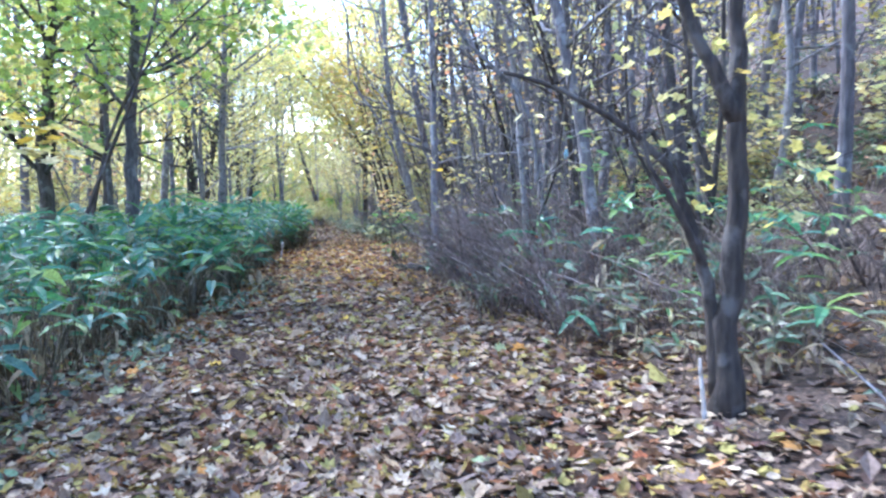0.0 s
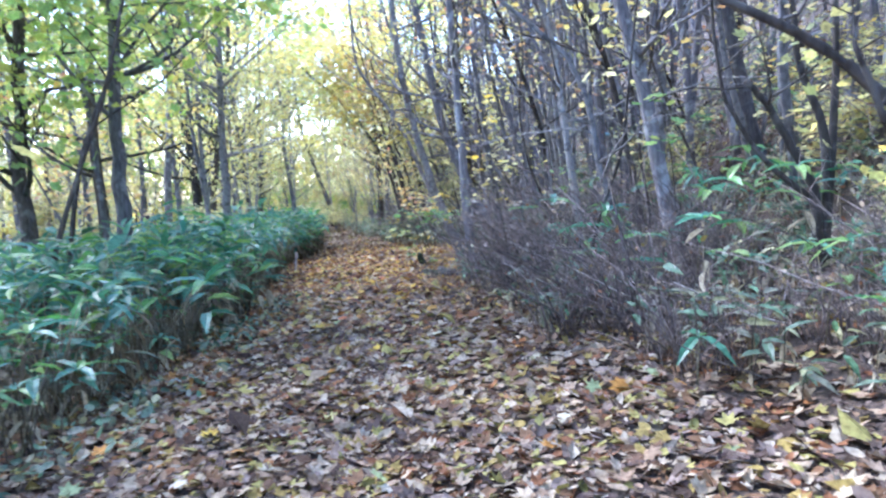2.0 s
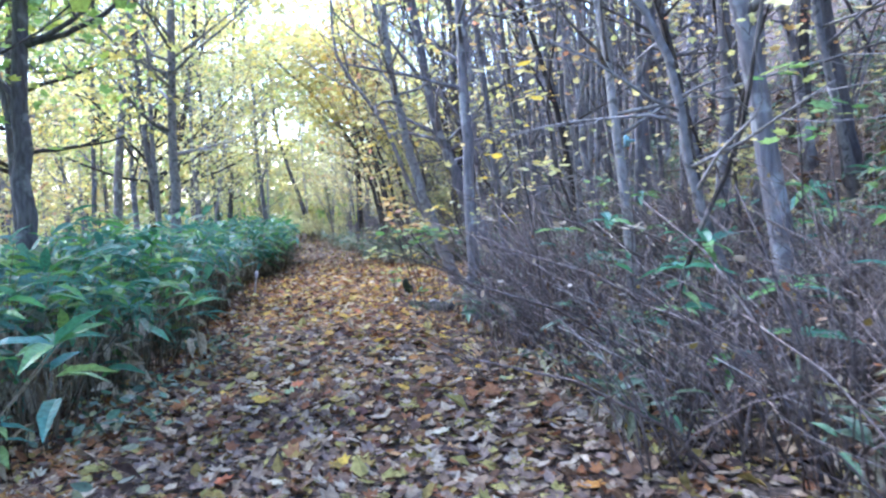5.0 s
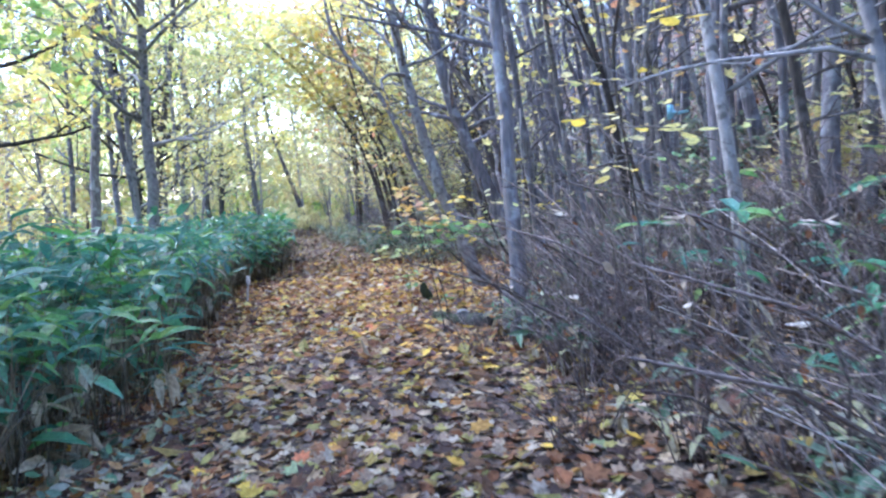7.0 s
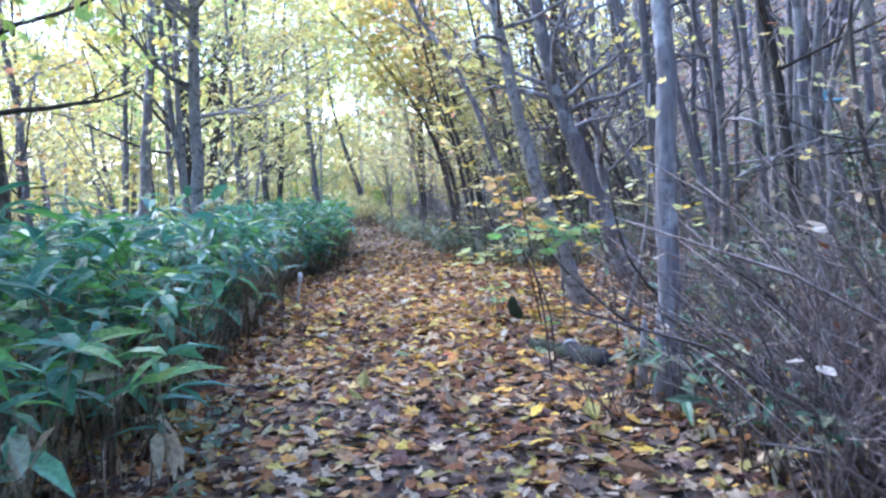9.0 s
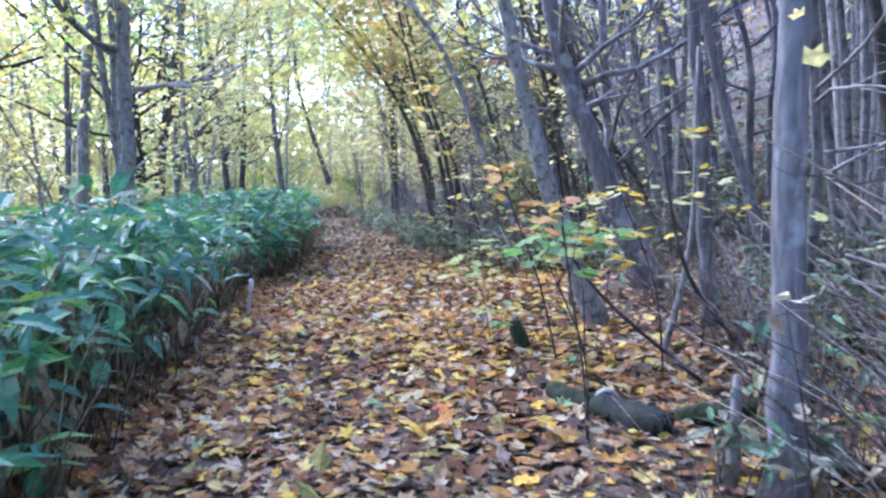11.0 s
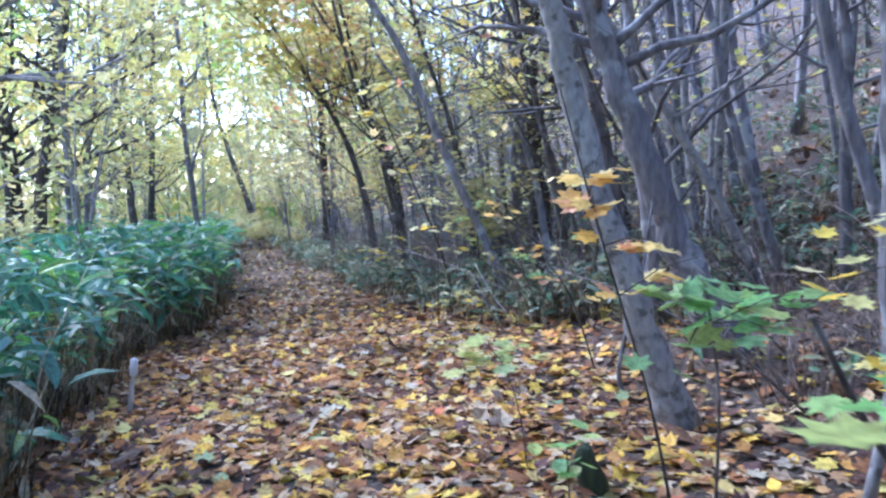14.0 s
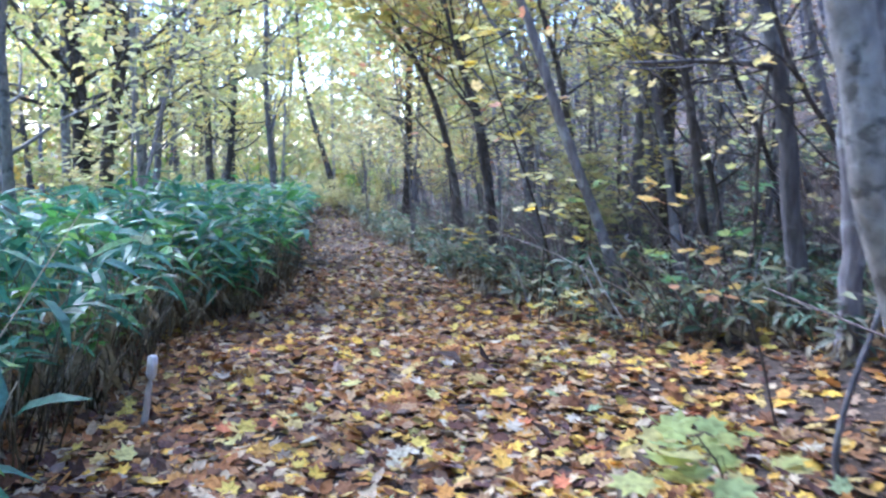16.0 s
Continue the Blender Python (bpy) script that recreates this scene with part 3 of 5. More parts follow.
lone_tree(-3.4, 10.4, [(0, 0, 0), (0.15, 0.0, 0.9), (0.5, 0.1, 2.0), (1.0, 0.2, 3.4), (1.4, 0.4, 5.5)], 0.045, 0.015, BARK_DARK, 27, "slim dark maple leaning, with lime green leaves", limbs=9, limb_from=0.5, limb_length=1.9, leaves=LEAF_LIME, per_tip=9, leaf=0.14, spread=0.3)
# the wide, dense crown of this pale tree is added to shade the path
lone_tree(-2.68, 19.4, [(0, 0, 0), (0.02, 0.0, 1.5), (0.04, 0.1, 3.0), (0.1, 0.1, 5.0), (0.15, 0.2, 10.0)], 0.115, 0.06, BARK_PALE, 22, "pale grey tree standing in dwarf bamboo", limbs=14, limb_from=0.45, limb_length=3.0, leaves=LEAF_YELLOW, per_tip=7.0, leaf=0.14, spread=0.45)
lone_tree(-5.2, 29.5, [(0, 0, 0), (0.05, 0.0, 2.0), (0.0, 0.1, 3.5), (-0.2, 0.1, 6.0), (-0.3, 0.2, 12.0)], 0.21, 0.08, BARK_DARK, 23, "thick dark tree with crooked spreading limbs", limbs=18, limb_from=0.22, limb_length=4.5, leaves=LEAF_YELLOW, per_tip=1.5, levels=3)
lone_tree(-4.6, 29.0, [(0, 0, 0), (0.1, 0.0, 2.0), (0.4, 0.1, 4.0), (0.9, 0.1, 6.5), (1.3, 0.2, 11.0)], 0.15, 0.06, BARK_DARK, 24, "dark tree leaning away from its thicker neighbour", limbs=12, limb_from=0.3, limb_length=3.5, leaves=LEAF_YELLOW, per_tip=1.5, levels=3)
lone_tree(-0.6, 46.0, [(0, 0, 0), (-0.4, 0.0, 1.5), (-1.0, 0.1, 3.5), (-1.6, 0.1, 6.0), (-1.9, 0.2, 10.0)], 0.17, 0.05, BARK_DARK, 25, "dark tree leaning across the far end of the path", limbs=12, limb_from=0.3, limb_length=2.5, leaves=LEAF_YELLOW, per_tip=4, leaf=0.2, spread=0.5)


# ---- woods on both sides, from a few grown patterns ----
def pattern(name, seed, height, r0, r1, bark, leaves, label, lean=(0.0, 0.0), wander=0.16, **more):
    return tree(name, seed, [(upright(seed, height, lean, wander), r0, r1)], bark, leaves=leaves, label=label, **more)


def place(ob, x, y, spin, scale, tilt=(0.0, 0.0)):
    z = float(land(x, y)) - 0.03
    return copy_thing(ob, pose(x, y, z, tilt[0], tilt[1], 0) @ pose(0, 0, 0, 0, 0, spin) @ Matrix.Scale(scale, 4))


far_kinds = dict(sides=7, shape=LEAF_SMALL, leaf=0.15, spread=0.45, flat=0.7)
hill_kinds = dict(sides=7, shape=star(0.2), leaf=0.09, spread=0.32, flat=0.4)
VALLEY = [
    pattern("tree", 31, 13, 0.13, 0.04, BARK_GREY, LEAF_LIME, "grey woodland tree with thin lime green foliage", limbs=16, limb_from=0.22, limb_length=2.6, per_tip=7, **far_kinds),
    pattern("tree", 32, 12, 0.1, 0.03, BARK_GREY, LEAF_YELLOW, "slender grey tree with yellow autumn foliage", limbs=16, limb_from=0.18, limb_length=2.4, per_tip=8, **far_kinds),
    pattern("tree", 33, 14, 0.15, 0.04, BARK_DARK, LEAF_YELLOW, "dark woodland tree with yellow autumn foliage", limbs=18, limb_from=0.2, limb_length=3.0, per_tip=6.5, **far_kinds),
    pattern("tree", 34, 11, 0.08, 0.025, BARK_PALE, LEAF_OLIVE, "thin pale tree with olive yellow foliage", limbs=14, limb_from=0.15, limb_length=2.0, per_tip=6, **far_kinds),
]
HILL = [
    pattern("tree", 41, 9, 0.055, 0.015, BARK_GREY, LEAF_YELLOW, "thin bare grey tree on the hillside", lean=(-0.12, 0), wander=0.35, split=False, limbs=12, limb_from=0.18, limb_length=1.7, per_tip=0.7, **hill_kinds),
    pattern("tree", 42, 8, 0.045, 0.012, BARK_PALE, None, "thin pale leafless tree on the hillside", lean=(-0.2, 0), wander=0.4, limbs=12, limb_from=0.15, limb_length=1.5, sides=7),
    pattern("tree", 43, 10, 0.085, 0.025, BARK_GREY, LEAF_ORANGE, "grey hillside tree with a few orange leaves", lean=(-0.08, 0), wander=0.3, split=False, limbs=12, limb_from=0.2, limb_length=1.9, per_tip=0.6, **hill_kinds),
    pattern("tree", 44, 6, 0.028, 0.008, BARK_DARK, LEAF_OLIVE, "thin dark sapling tree on the hillside", lean=(-0.25, 0), wander=0.4, split=False, limbs=12, limb_from=0.12, limb_length=1.2, per_tip=1.0, **hill_kinds),
]


def sow(n, seed, box, gap, ok):
    """Random places in a box that keep a distance from one another."""
    rng = np.random.default_rng(seed)
    got = []
    for _ in range(n * 30):
        if len(got) == n:
            break
        p = np.array([rng.uniform(box[0], box[1]), box[2] + (box[3] - box[2]) * rng.uniform(0, 1) ** 1.0])
        if ok(*p) and all(np.hypot(*(p - q)) > gap for q in got):
            got.append(p)
    return got


TAKEN = [(3.85, 7.6), (4.08, 15.45), (2.2, 16.5), (1.6, 16.5), (3.12, 17.4), (3.2, 18.6), (5.45, 17.5), (-5.1, 14.6), (1.72, 12.65), (2.85, 15.55), (-3.62, 14.7), (-2.68, 19.4), (-5.2, 29.5), (2.28, 4.1)]
clear = lambda x, y, r: all(math.hypot(x - a, y - b) > r for a, b in TAKEN)
rng = np.random.default_rng(5)
for i, (x, y) in enumerate(sow(95, 51, (-24, -3.0, -12, 62), 1.25, lambda x, y: clear(x, y, 1.4) and x < left_edge(y) - 2.2 - (y < 13) * 2.5)):
    place(VALLEY[rng.integers(0, 4)], x, y, rng.uniform(0, 360), rng.uniform(0.75, 1.15), (rng.normal(0, 2.5), rng.normal(0, 3)))
for x, y in [(-2.2, 37.0), (-4.2, 40.0), (-2.8, 45.5), (-0.8, 49.0), (-5.6, 35.5), (-3.6, 52.0), (1.6, 36.5), (2.2, 41.0), (1.4, 46.0), (3.0, 50.0), (0.6, 54.0)]:
    place(VALLEY[rng.integers(0, 4)], x, y, rng.uniform(0, 360), rng.uniform(0.85, 1.1), (rng.normal(0, 2.5), rng.normal(0, 3)))
hill_spots = sow(54, 55, (2.7, 6.5, 8.5, 26), 0.45, lambda x, y: clear(x, y, 0.7)) + sow(100, 52, (2.9, 14, -4, 44), 0.75, lambda x, y: clear(x, y, 0.9) and (y > 8 or x > 5.5))
for i, (x, y) in enumerate(hill_spots):
    place(HILL[rng.integers(0, 4)], x, y, rng.normal(0, 50), rng.uniform(0.6, 1.25), (rng.normal(0, 5), rng.normal(-3, 7)))


def hillside_stems():
    """The thin trees further up the slope and along it, too many to count."""
    rng = np.random.default_rng(57)
    bag, tips = Bag(), []
    for x, y in sow(330, 56, (5, 34, 2, 75), 0.55, lambda x, y: x > 13 or y > 42 or (x + y > 30)):
        h, r = rng.uniform(5, 10), rng.uniform(0.03, 0.1)
        p = np.array(upright(int(x * 1000 + y), h, (rng.normal(-0.12, 0.1), rng.normal(0, 0.06)))) + (x, y, float(land(x, y)) - 0.05)
        tube(bag, p, np.linspace(r, r * 0.3, len(p)), 5)
        for k in range(4):
            s = p[rng.integers(2, 6)]
            w = np.append(rng.normal(0, 1, 2), 0.7)
            branch(bag, tips, rng, s, w / np.linalg.norm(w), rng.uniform(0.8, 1.8), 0.02, 1)
    crown = Bag()
    crown_of(crown, rng, tips, 1.8, 0.5, 0.2, LEAF_SMALL, 0.6)
    root = new("hillside_trees")
    part("trunks", bag, BARK_GREY, root)
    part("foliage", crown, LEAF_OLIVE, root, smooth=False)
    tagged(root, "crowd of thin grey trees up the leaf-strewn hillside", "woods", kind="stuff")


hillside_stems()
# extra trees, mostly out of view, added so their crowns shade the path
for x, y, k in [(4.2, 0.6, 0), (-4.4, 1.5, 1), (4.6, -3.0, 2), (-3.9, -2.5, 0), (6.4, 2.6, 1), (-6.5, 4.5, 2), (1.5, -6.0, 1), (-1.5, -9.0, 0), (5.2, -7.5, 3), (-5.4, 7.2, 2), (-7.6, 9.4, 0), (-8.2, 6.2, 1), (-6.0, 0.5, 2), (6.6, 3.4, 2), (7.6, 9.2, 1), (7.0, 14.6, 2), (7.4, 20.6, 1), (5.6, -1.0, 1)]:
    place(VALLEY[k], x, y, 70 * k + 20 * x, 0.9)
# added trees: dense crowns mostly above the view keep sun and sky off the litter
SHADE_TREE = pattern("tree", 45, 11, 0.075, 0.025, BARK_GREY, LEAF_YELLOW, "tall grey tree with a high yellow crown, added to shade the ground", lean=(-0.1, 0), wander=0.3, split=False, limbs=18, limb_from=0.42, limb_length=2.8, per_tip=8, sides=7, shape=LEAF_SMALL, leaf=0.17, spread=0.5, flat=0.6)
for x, y in [(3.5, 0.8), (5.2, 3.6), (4.9, 6.8), (5.9, 9.6), (5.1, 12.6), (6.3, 15.2), (4.9, 21.2), (7.2, 18.2), (6.6, 0.4), (3.9, -2.6), (7.4, 6.4), (7.8, 12.0), (-4.7, 8.8), (-4.6, 17.6), (-3.6, 23.0), (-4.4, 4.6), (-3.7, 6.6), (-3.6, 2.4)]:
    place(SHADE_TREE, x, y, 83.0 * x, 0.9 + 0.03 * (y % 4))
SHADE_TREE.location = on_land(6.2, 66.0)
# source patterns stand at the back of the woods
for k, ob in enumerate(VALLEY):
    ob.location = on_land(-9.0 - 2.3 * k, 66.0)
for k, ob in enumerate(HILL):
    ob.location = on_land(8.0 + 2.3 * k, 64.0)


# ---- the yellow-green saplings that close in on the far path ----
def sapling(seed, height, stems, leaves, label, leaf=0.1, per_tip=5, shape=MAPLE, spread=0.16, lean=(-0.28, 0), bark=BARK_GREY, group=""):
    rng = np.random.default_rng(seed)
    lines = []
    for k in range(stems):
        d = rng.normal(0, 0.16, 2) + lean
        h = height * rng.uniform(0.7, 1.05)
        lines.append(([(0, 0, 0), (d[0] * h * 0.2, d[1] * h * 0.2, h * 0.33), (d[0] * h * 0.6, d[1] * h * 0.6, h * 0.68), (d[0] * h, d[1] * h, h)], 0.022, 0.005))
    return tree("sapling", seed, lines, bark, limbs=7, limb_from=0.25, limb_length=height * 0.26, leaves=leaves, per_tip=per_tip, spread=spread, leaf=leaf, shape=shape, label=label, category="sapling", group=group, sides=5, flat=0.32, stem_parts=True)


SAPLINGS = [
    sapling(61, 4.2, 3, LEAF_OLIVE, "multi-stemmed maple sapling with olive yellow leaves", per_tip=2.4),
    sapling(62, 3.4, 3, LEAF_YELLOW, "multi-stemmed maple sapling with clear yellow leaves", per_tip=2.8),
    sapling(63, 5.0, 2, LEAF_ORANGE, "tall maple sapling with orange and yellow leaves", per_tip=2.0),
    sapling(64, 2.2, 3, LEAF_OLIVE, "low spreading shrub with olive leaves", per_tip=3.0),
]
for i, (x, y) in enumerate(sow(32, 53, (-0.5, 5.2, 21.0, 46), 0.9, lambda x, y: clear(x, y, 1.2) and x > right_edge(y) + 0.35 + (y < 24) * 0.6)):
    place(SAPLINGS[[0, 1, 2, 3, 0, 0][rng.integers(0, 6)]], x, y, rng.normal(0, 40), rng.uniform(0.7, 1.15))
for i, (x, y) in enumerate(sow(24, 54, (-14, -2.5, 16, 50), 1.3, lambda x, y: clear(x, y, 1.0) and x < left_edge(y) - 1.6)):
    place(SAPLINGS[rng.integers(0, 4)], x, y, rng.uniform(0, 360), rng.uniform(0.9, 1.5))
for x, y, k, s in [(-2.6, 45.0, 1, 0.8), (0.9, 43.0, 3, 0.9), (-3.4, 42.5, 1, 1.0), (5.6, 10.8, 1, 0.9), (6.6, 13.2, 0, 0.9), (5.0, 9.3, 3, 0.9), (7.4, 10.6, 1, 1.0), (6.0, 7.6, 3, 1.0), (4.6, 12.9, 3, 0.8), (4.4, 7.4, 3, 0.55)]:
    place(SAPLINGS[k], x, y, 40.0 * k + 13 * x, s)
for x, y, k, s in [(-1.3, 43.5, 3, 0.55), (-0.5, 44.6, 3, 0.5), (0.2, 44.0, 3, 0.6), (-2.1, 44.2, 3, 0.7), (-0.9, 47.5, 3, 0.8), (0.5, 39.5, 3, 0.5), (0.9, 36.8, 3, 0.6), (-1.9, 40.0, 3, 0.5), (-0.5, 41.0, 3, 0.55), (-0.95, 41.8, 3, 0.65), (-0.05, 42.0, 3, 0.6), (-0.6, 43.0, 3, 0.75)]:
    place(SAPLINGS[k], x, y, 57.0 * x, s)
for k, ob in enumerate(SAPLINGS):
    ob.location = on_land(-3.5 - 1.6 * k, 52.0)


# ---- far woods that close the view ----
def far_woods():
    rng = np.random.default_rng(71)
    for name, leaves, colour_name, n, arc in (
        ("far_woods_yellow", LEAF_YELLOW, "yellow", 31000, (-75, 20)),
        ("far_woods_lime", LEAF_LIME, "lime green", 22000, (-80, 10)),
        ("far_woods_olive", LEAF_OLIVE, "olive", 23000, (-20, 75)),
    ):
        bag = Bag()
        clumps = 400
        a = np.radians(rng.uniform(arc[0], arc[1], clumps))
        d = rng.uniform(48, 82, clumps)
        c = np.stack([d * np.sin(a), 8 + d * np.cos(a)], -1)
        base = land(c[:, 0], c[:, 1])
        h = 0.5 + 19 * rng.uniform(0, 1, clumps) ** 1.6
        pick = rng.integers(0, clumps, n)
        at = np.concatenate([c[pick], (base + h)[pick][:, None]], 1) + rng.normal(0, 1, (n, 3)) * (1.1, 1.1, 0.6)
        at[:, 2] = np.maximum(at[:, 2], land(at[:, 0], at[:, 1]) + 0.1)
        scatter(bag, LEAF_SMALL, at, turns(rng, n, 0.8), 0.6 * rng.uniform(0.6, 1.3, n))
        tagged(new(name, bag.mesh(name, leaves, False)), "distant " + colour_name + " autumn foliage", "woods", kind="stuff")
    bag = Bag()
    for k in range(150):
        a, d = math.radians(rng.uniform(-80, 75)), rng.uniform(46, 84)
        x, y = d * math.sin(a), 8 + d * math.cos(a)
        if abs(x) < 1.5:
            continue
        h, r = rng.uniform(10, 16), rng.uniform(0.08, 0.2)
        p = np.array(upright(700 + k, h, tuple(rng.normal(0, 0.05, 2)))) + (x, y, float(land(x, y)) - 0.1)
        tube(bag, p, np.linspace(r, r * 0.3, len(p)), 5)
    tagged(new("far_woods_trunks", bag.mesh("far_woods_trunks", BARK_GREY)), "distant grey trunks of close-set woodland trees", "woods", kind="stuff")


far_woods()


# ---- dwarf bamboo ----
BLADE = blade()


def bamboo_clump(stalks, green, dead, rng, xs, ys, heights, leaves=6, leaf=0.3, lean=0.3, bare=0.4, withered=2.2):
    """Stalks with a whorl of broad leaves at the top, dead ones lower down. bare: how far down the stalk leaves grow."""
    z = land(xs, ys)
    n = len(xs)
    d = rng.normal(0, lean * 0.35, (n, 2))
    for x, y, z0, h, (dx, dy) in zip(xs, ys, z, heights, d):
        top = np.array([x + dx * h, y + dy * h, z0 + h * 0.86])
        mid = np.array([x + dx * h * 0.3, y + dy * h * 0.3, z0 + h * 0.5])
        tube(stalks, [(x, y, z0 - 0.02), mid, top], [0.005, 0.0045, 0.003], 3)
    m = n * leaves
    k = np.repeat(np.arange(n), leaves)
    spin = np.tile(np.arange(leaves) * 2 * np.pi / leaves, n) + np.repeat(rng.uniform(0, 6.28, n), leaves) + rng.normal(0, 0.3, m)
    u = 1 - bare * rng.uniform(0, 1, m) ** 1.8
    at = np.stack([xs[k] + d[k, 0] * heights[k] * u, ys[k] + d[k, 1] * heights[k] * u, z[k] + heights[k] * 0.87 * u], -1) + rng.normal(0, 0.02, (m, 3))
    scatter(green, BLADE, at, turns(rng, m, rng.normal(0.1, 0.36, m), spin, roll=0.35), leaf * rng.uniform(0.55, 1.15, m))
    q = max(1, int(n * withered))
    k = rng.integers(0, n, q)
    at = np.stack([xs[k], ys[k], z[k] + heights[k] * rng.uniform(0.08, 0.55, q)], -1)
    scatter(dead, BLADE, at, turns(rng, q, rng.normal(-0.9, 0.4, q), roll=0.6), leaf * rng.uniform(0.5, 0.95, q))


def bamboo_bank():
    rng = np.random.default_rng(81)
    stalks, green, dead = Bag(), Bag(), Bag()
    n = 5200
    y = rng.uniform(3.5, 47, n)
    back = rng.uniform(0, 1, n) ** 1.5 * 6.5
    ragged = 0.16 * np.sin(2.3 * y + 0.6) + 0.12 * np.sin(4.7 * y) + 0.08 * np.sin(9.1 * y + 2)
    x = left_edge(y) - 0.18 - back + ragged * np.interp(y, [20, 23], [1.0, 0.4]) + rng.normal(0, 0.1, n)
    thin = np.interp(y, [5, 9, 12], [0.34, 0.5, 1.0]) * np.where(np.sin(1.7 * x + 0.8 * y) * np.sin(1.3 * y - x) > -0.35, 1.0, np.interp(y, [10, 14], [0.25, 0.8]))
    keep = (rng.uniform(0, 1, n) < thin) & (back < 5.2 + 1.2 * np.sin(1.1 * y) + 0.7 * np.sin(2.7 * y)) & (y > 4 + 1.2 * np.sin(2.2 * x))
    x, y, back = x[keep], y[keep], back[keep]
    h = np.interp(y, [4, 8, 14, 22, 24, 36], [1.35, 1.4, 1.52, 1.5, 1.42, 1.35]) * rng.uniform(0.6, 1.08, len(y)) * (1 + 0.12 * np.sin(1.9 * x) * np.sin(1.4 * y) + 0.07 * np.sin(3.7 * y + 2.1 * x)) * (1 + 0.12 * (rng.uniform(0, 1, len(y)) < 0.06))
    front = back < 0.55
    bamboo_clump(stalks, green, dead, rng, x[front], y[front], h[front] * 0.95, 7, 0.34, 0.7, 0.7, 3.5)
    bamboo_clump(stalks, green, dead, rng, x[~front], y[~front], h[~front], 6, 0.36, 0.4, 0.5, 0.8)
    for k in range(1300):
        sy = 4 + 23.5 * rng.uniform(0, 1)
        sx = float(left_edge(sy)) - rng.uniform(-0.15, 0.5)
        sz, sh = float(land(sx, sy)), rng.uniform(0.25, 0.95)
        d = rng.normal(0, 0.22, 2) + (0.06, 0)
        tube(stalks, [(sx, sy, sz - 0.02), (sx + d[0] * sh * 0.4, sy + d[1] * sh * 0.4, sz + sh * 0.5), (sx + d[0] * sh, sy + d[1] * sh, sz + sh * 0.95)], np.array([0.005, 0.0045, 0.003]) * rng.uniform(0.7, 1.4), 3)
    root = new("dwarf_bamboo_thicket")
    part("stalks", stalks, STALK, root)
    part("leaves", green, SASA, root, smooth=False)
    part("withered_leaves", dead, SASA_DEAD, root, "dry brown hanging bamboo leaves", smooth=False)
    tagged(root, "dense thicket of broad-leaved green dwarf bamboo beside the path", "bamboo", kind="stuff")
    stalks, green, dead = Bag(), Bag(), Bag()
    n = 3000
    y = rng.uniform(3, 46, n)
    x = right_edge(y) + 0.15 + rng.uniform(0, 1, n) ** 1.6 * 11
    m = 800
    y = np.concatenate([y, rng.uniform(6, 20, m)])
    x = np.concatenate([x, rng.uniform(3.8, 10, m)])
    m = 500
    y = np.concatenate([y, rng.uniform(13.5, 20, m)])
    x = np.concatenate([x, rng.uniform(2.6, 6.5, m)])
    m = 1000
    y = np.concatenate([y, rng.uniform(19.5, 33, m)])
    x = np.concatenate([x, right_edge(y[-m:]) + 0.2 + rng.uniform(0, 1, m) ** 1.3 * 5.5])
    patch = np.sin(x * 1.3 + 0.7) * np.sin(y * 0.8) + 0.4 * np.sin(2.3 * x - 1.7 * y) > np.interp(y, [13, 14.5, 18, 21], [-0.2, -0.45, -0.5, -0.6])
    x, y = x[patch], y[patch]
    bamboo_clump(stalks, green, dead, rng, x, y, rng.uniform(0.18, 0.6, len(x)) * np.interp(y, [18, 21], [1.0, 1.1]) * (0.75 + 0.5 * np.sin(2.1 * x + y) ** 2), 5, 0.19)
    root = new("dwarf_bamboo_undergrowth")
    part("stalks", stalks, STALK, root)
    part("leaves", green, SASA_DULL, root, smooth=False)
    part("withered_leaves", dead, SASA_DEAD, root, "dry brown hanging bamboo leaves", smooth=False)
    tagged(root, "low scattered dwarf bamboo under the hillside trees", "bamboo", kind="stuff")


bamboo_bank()


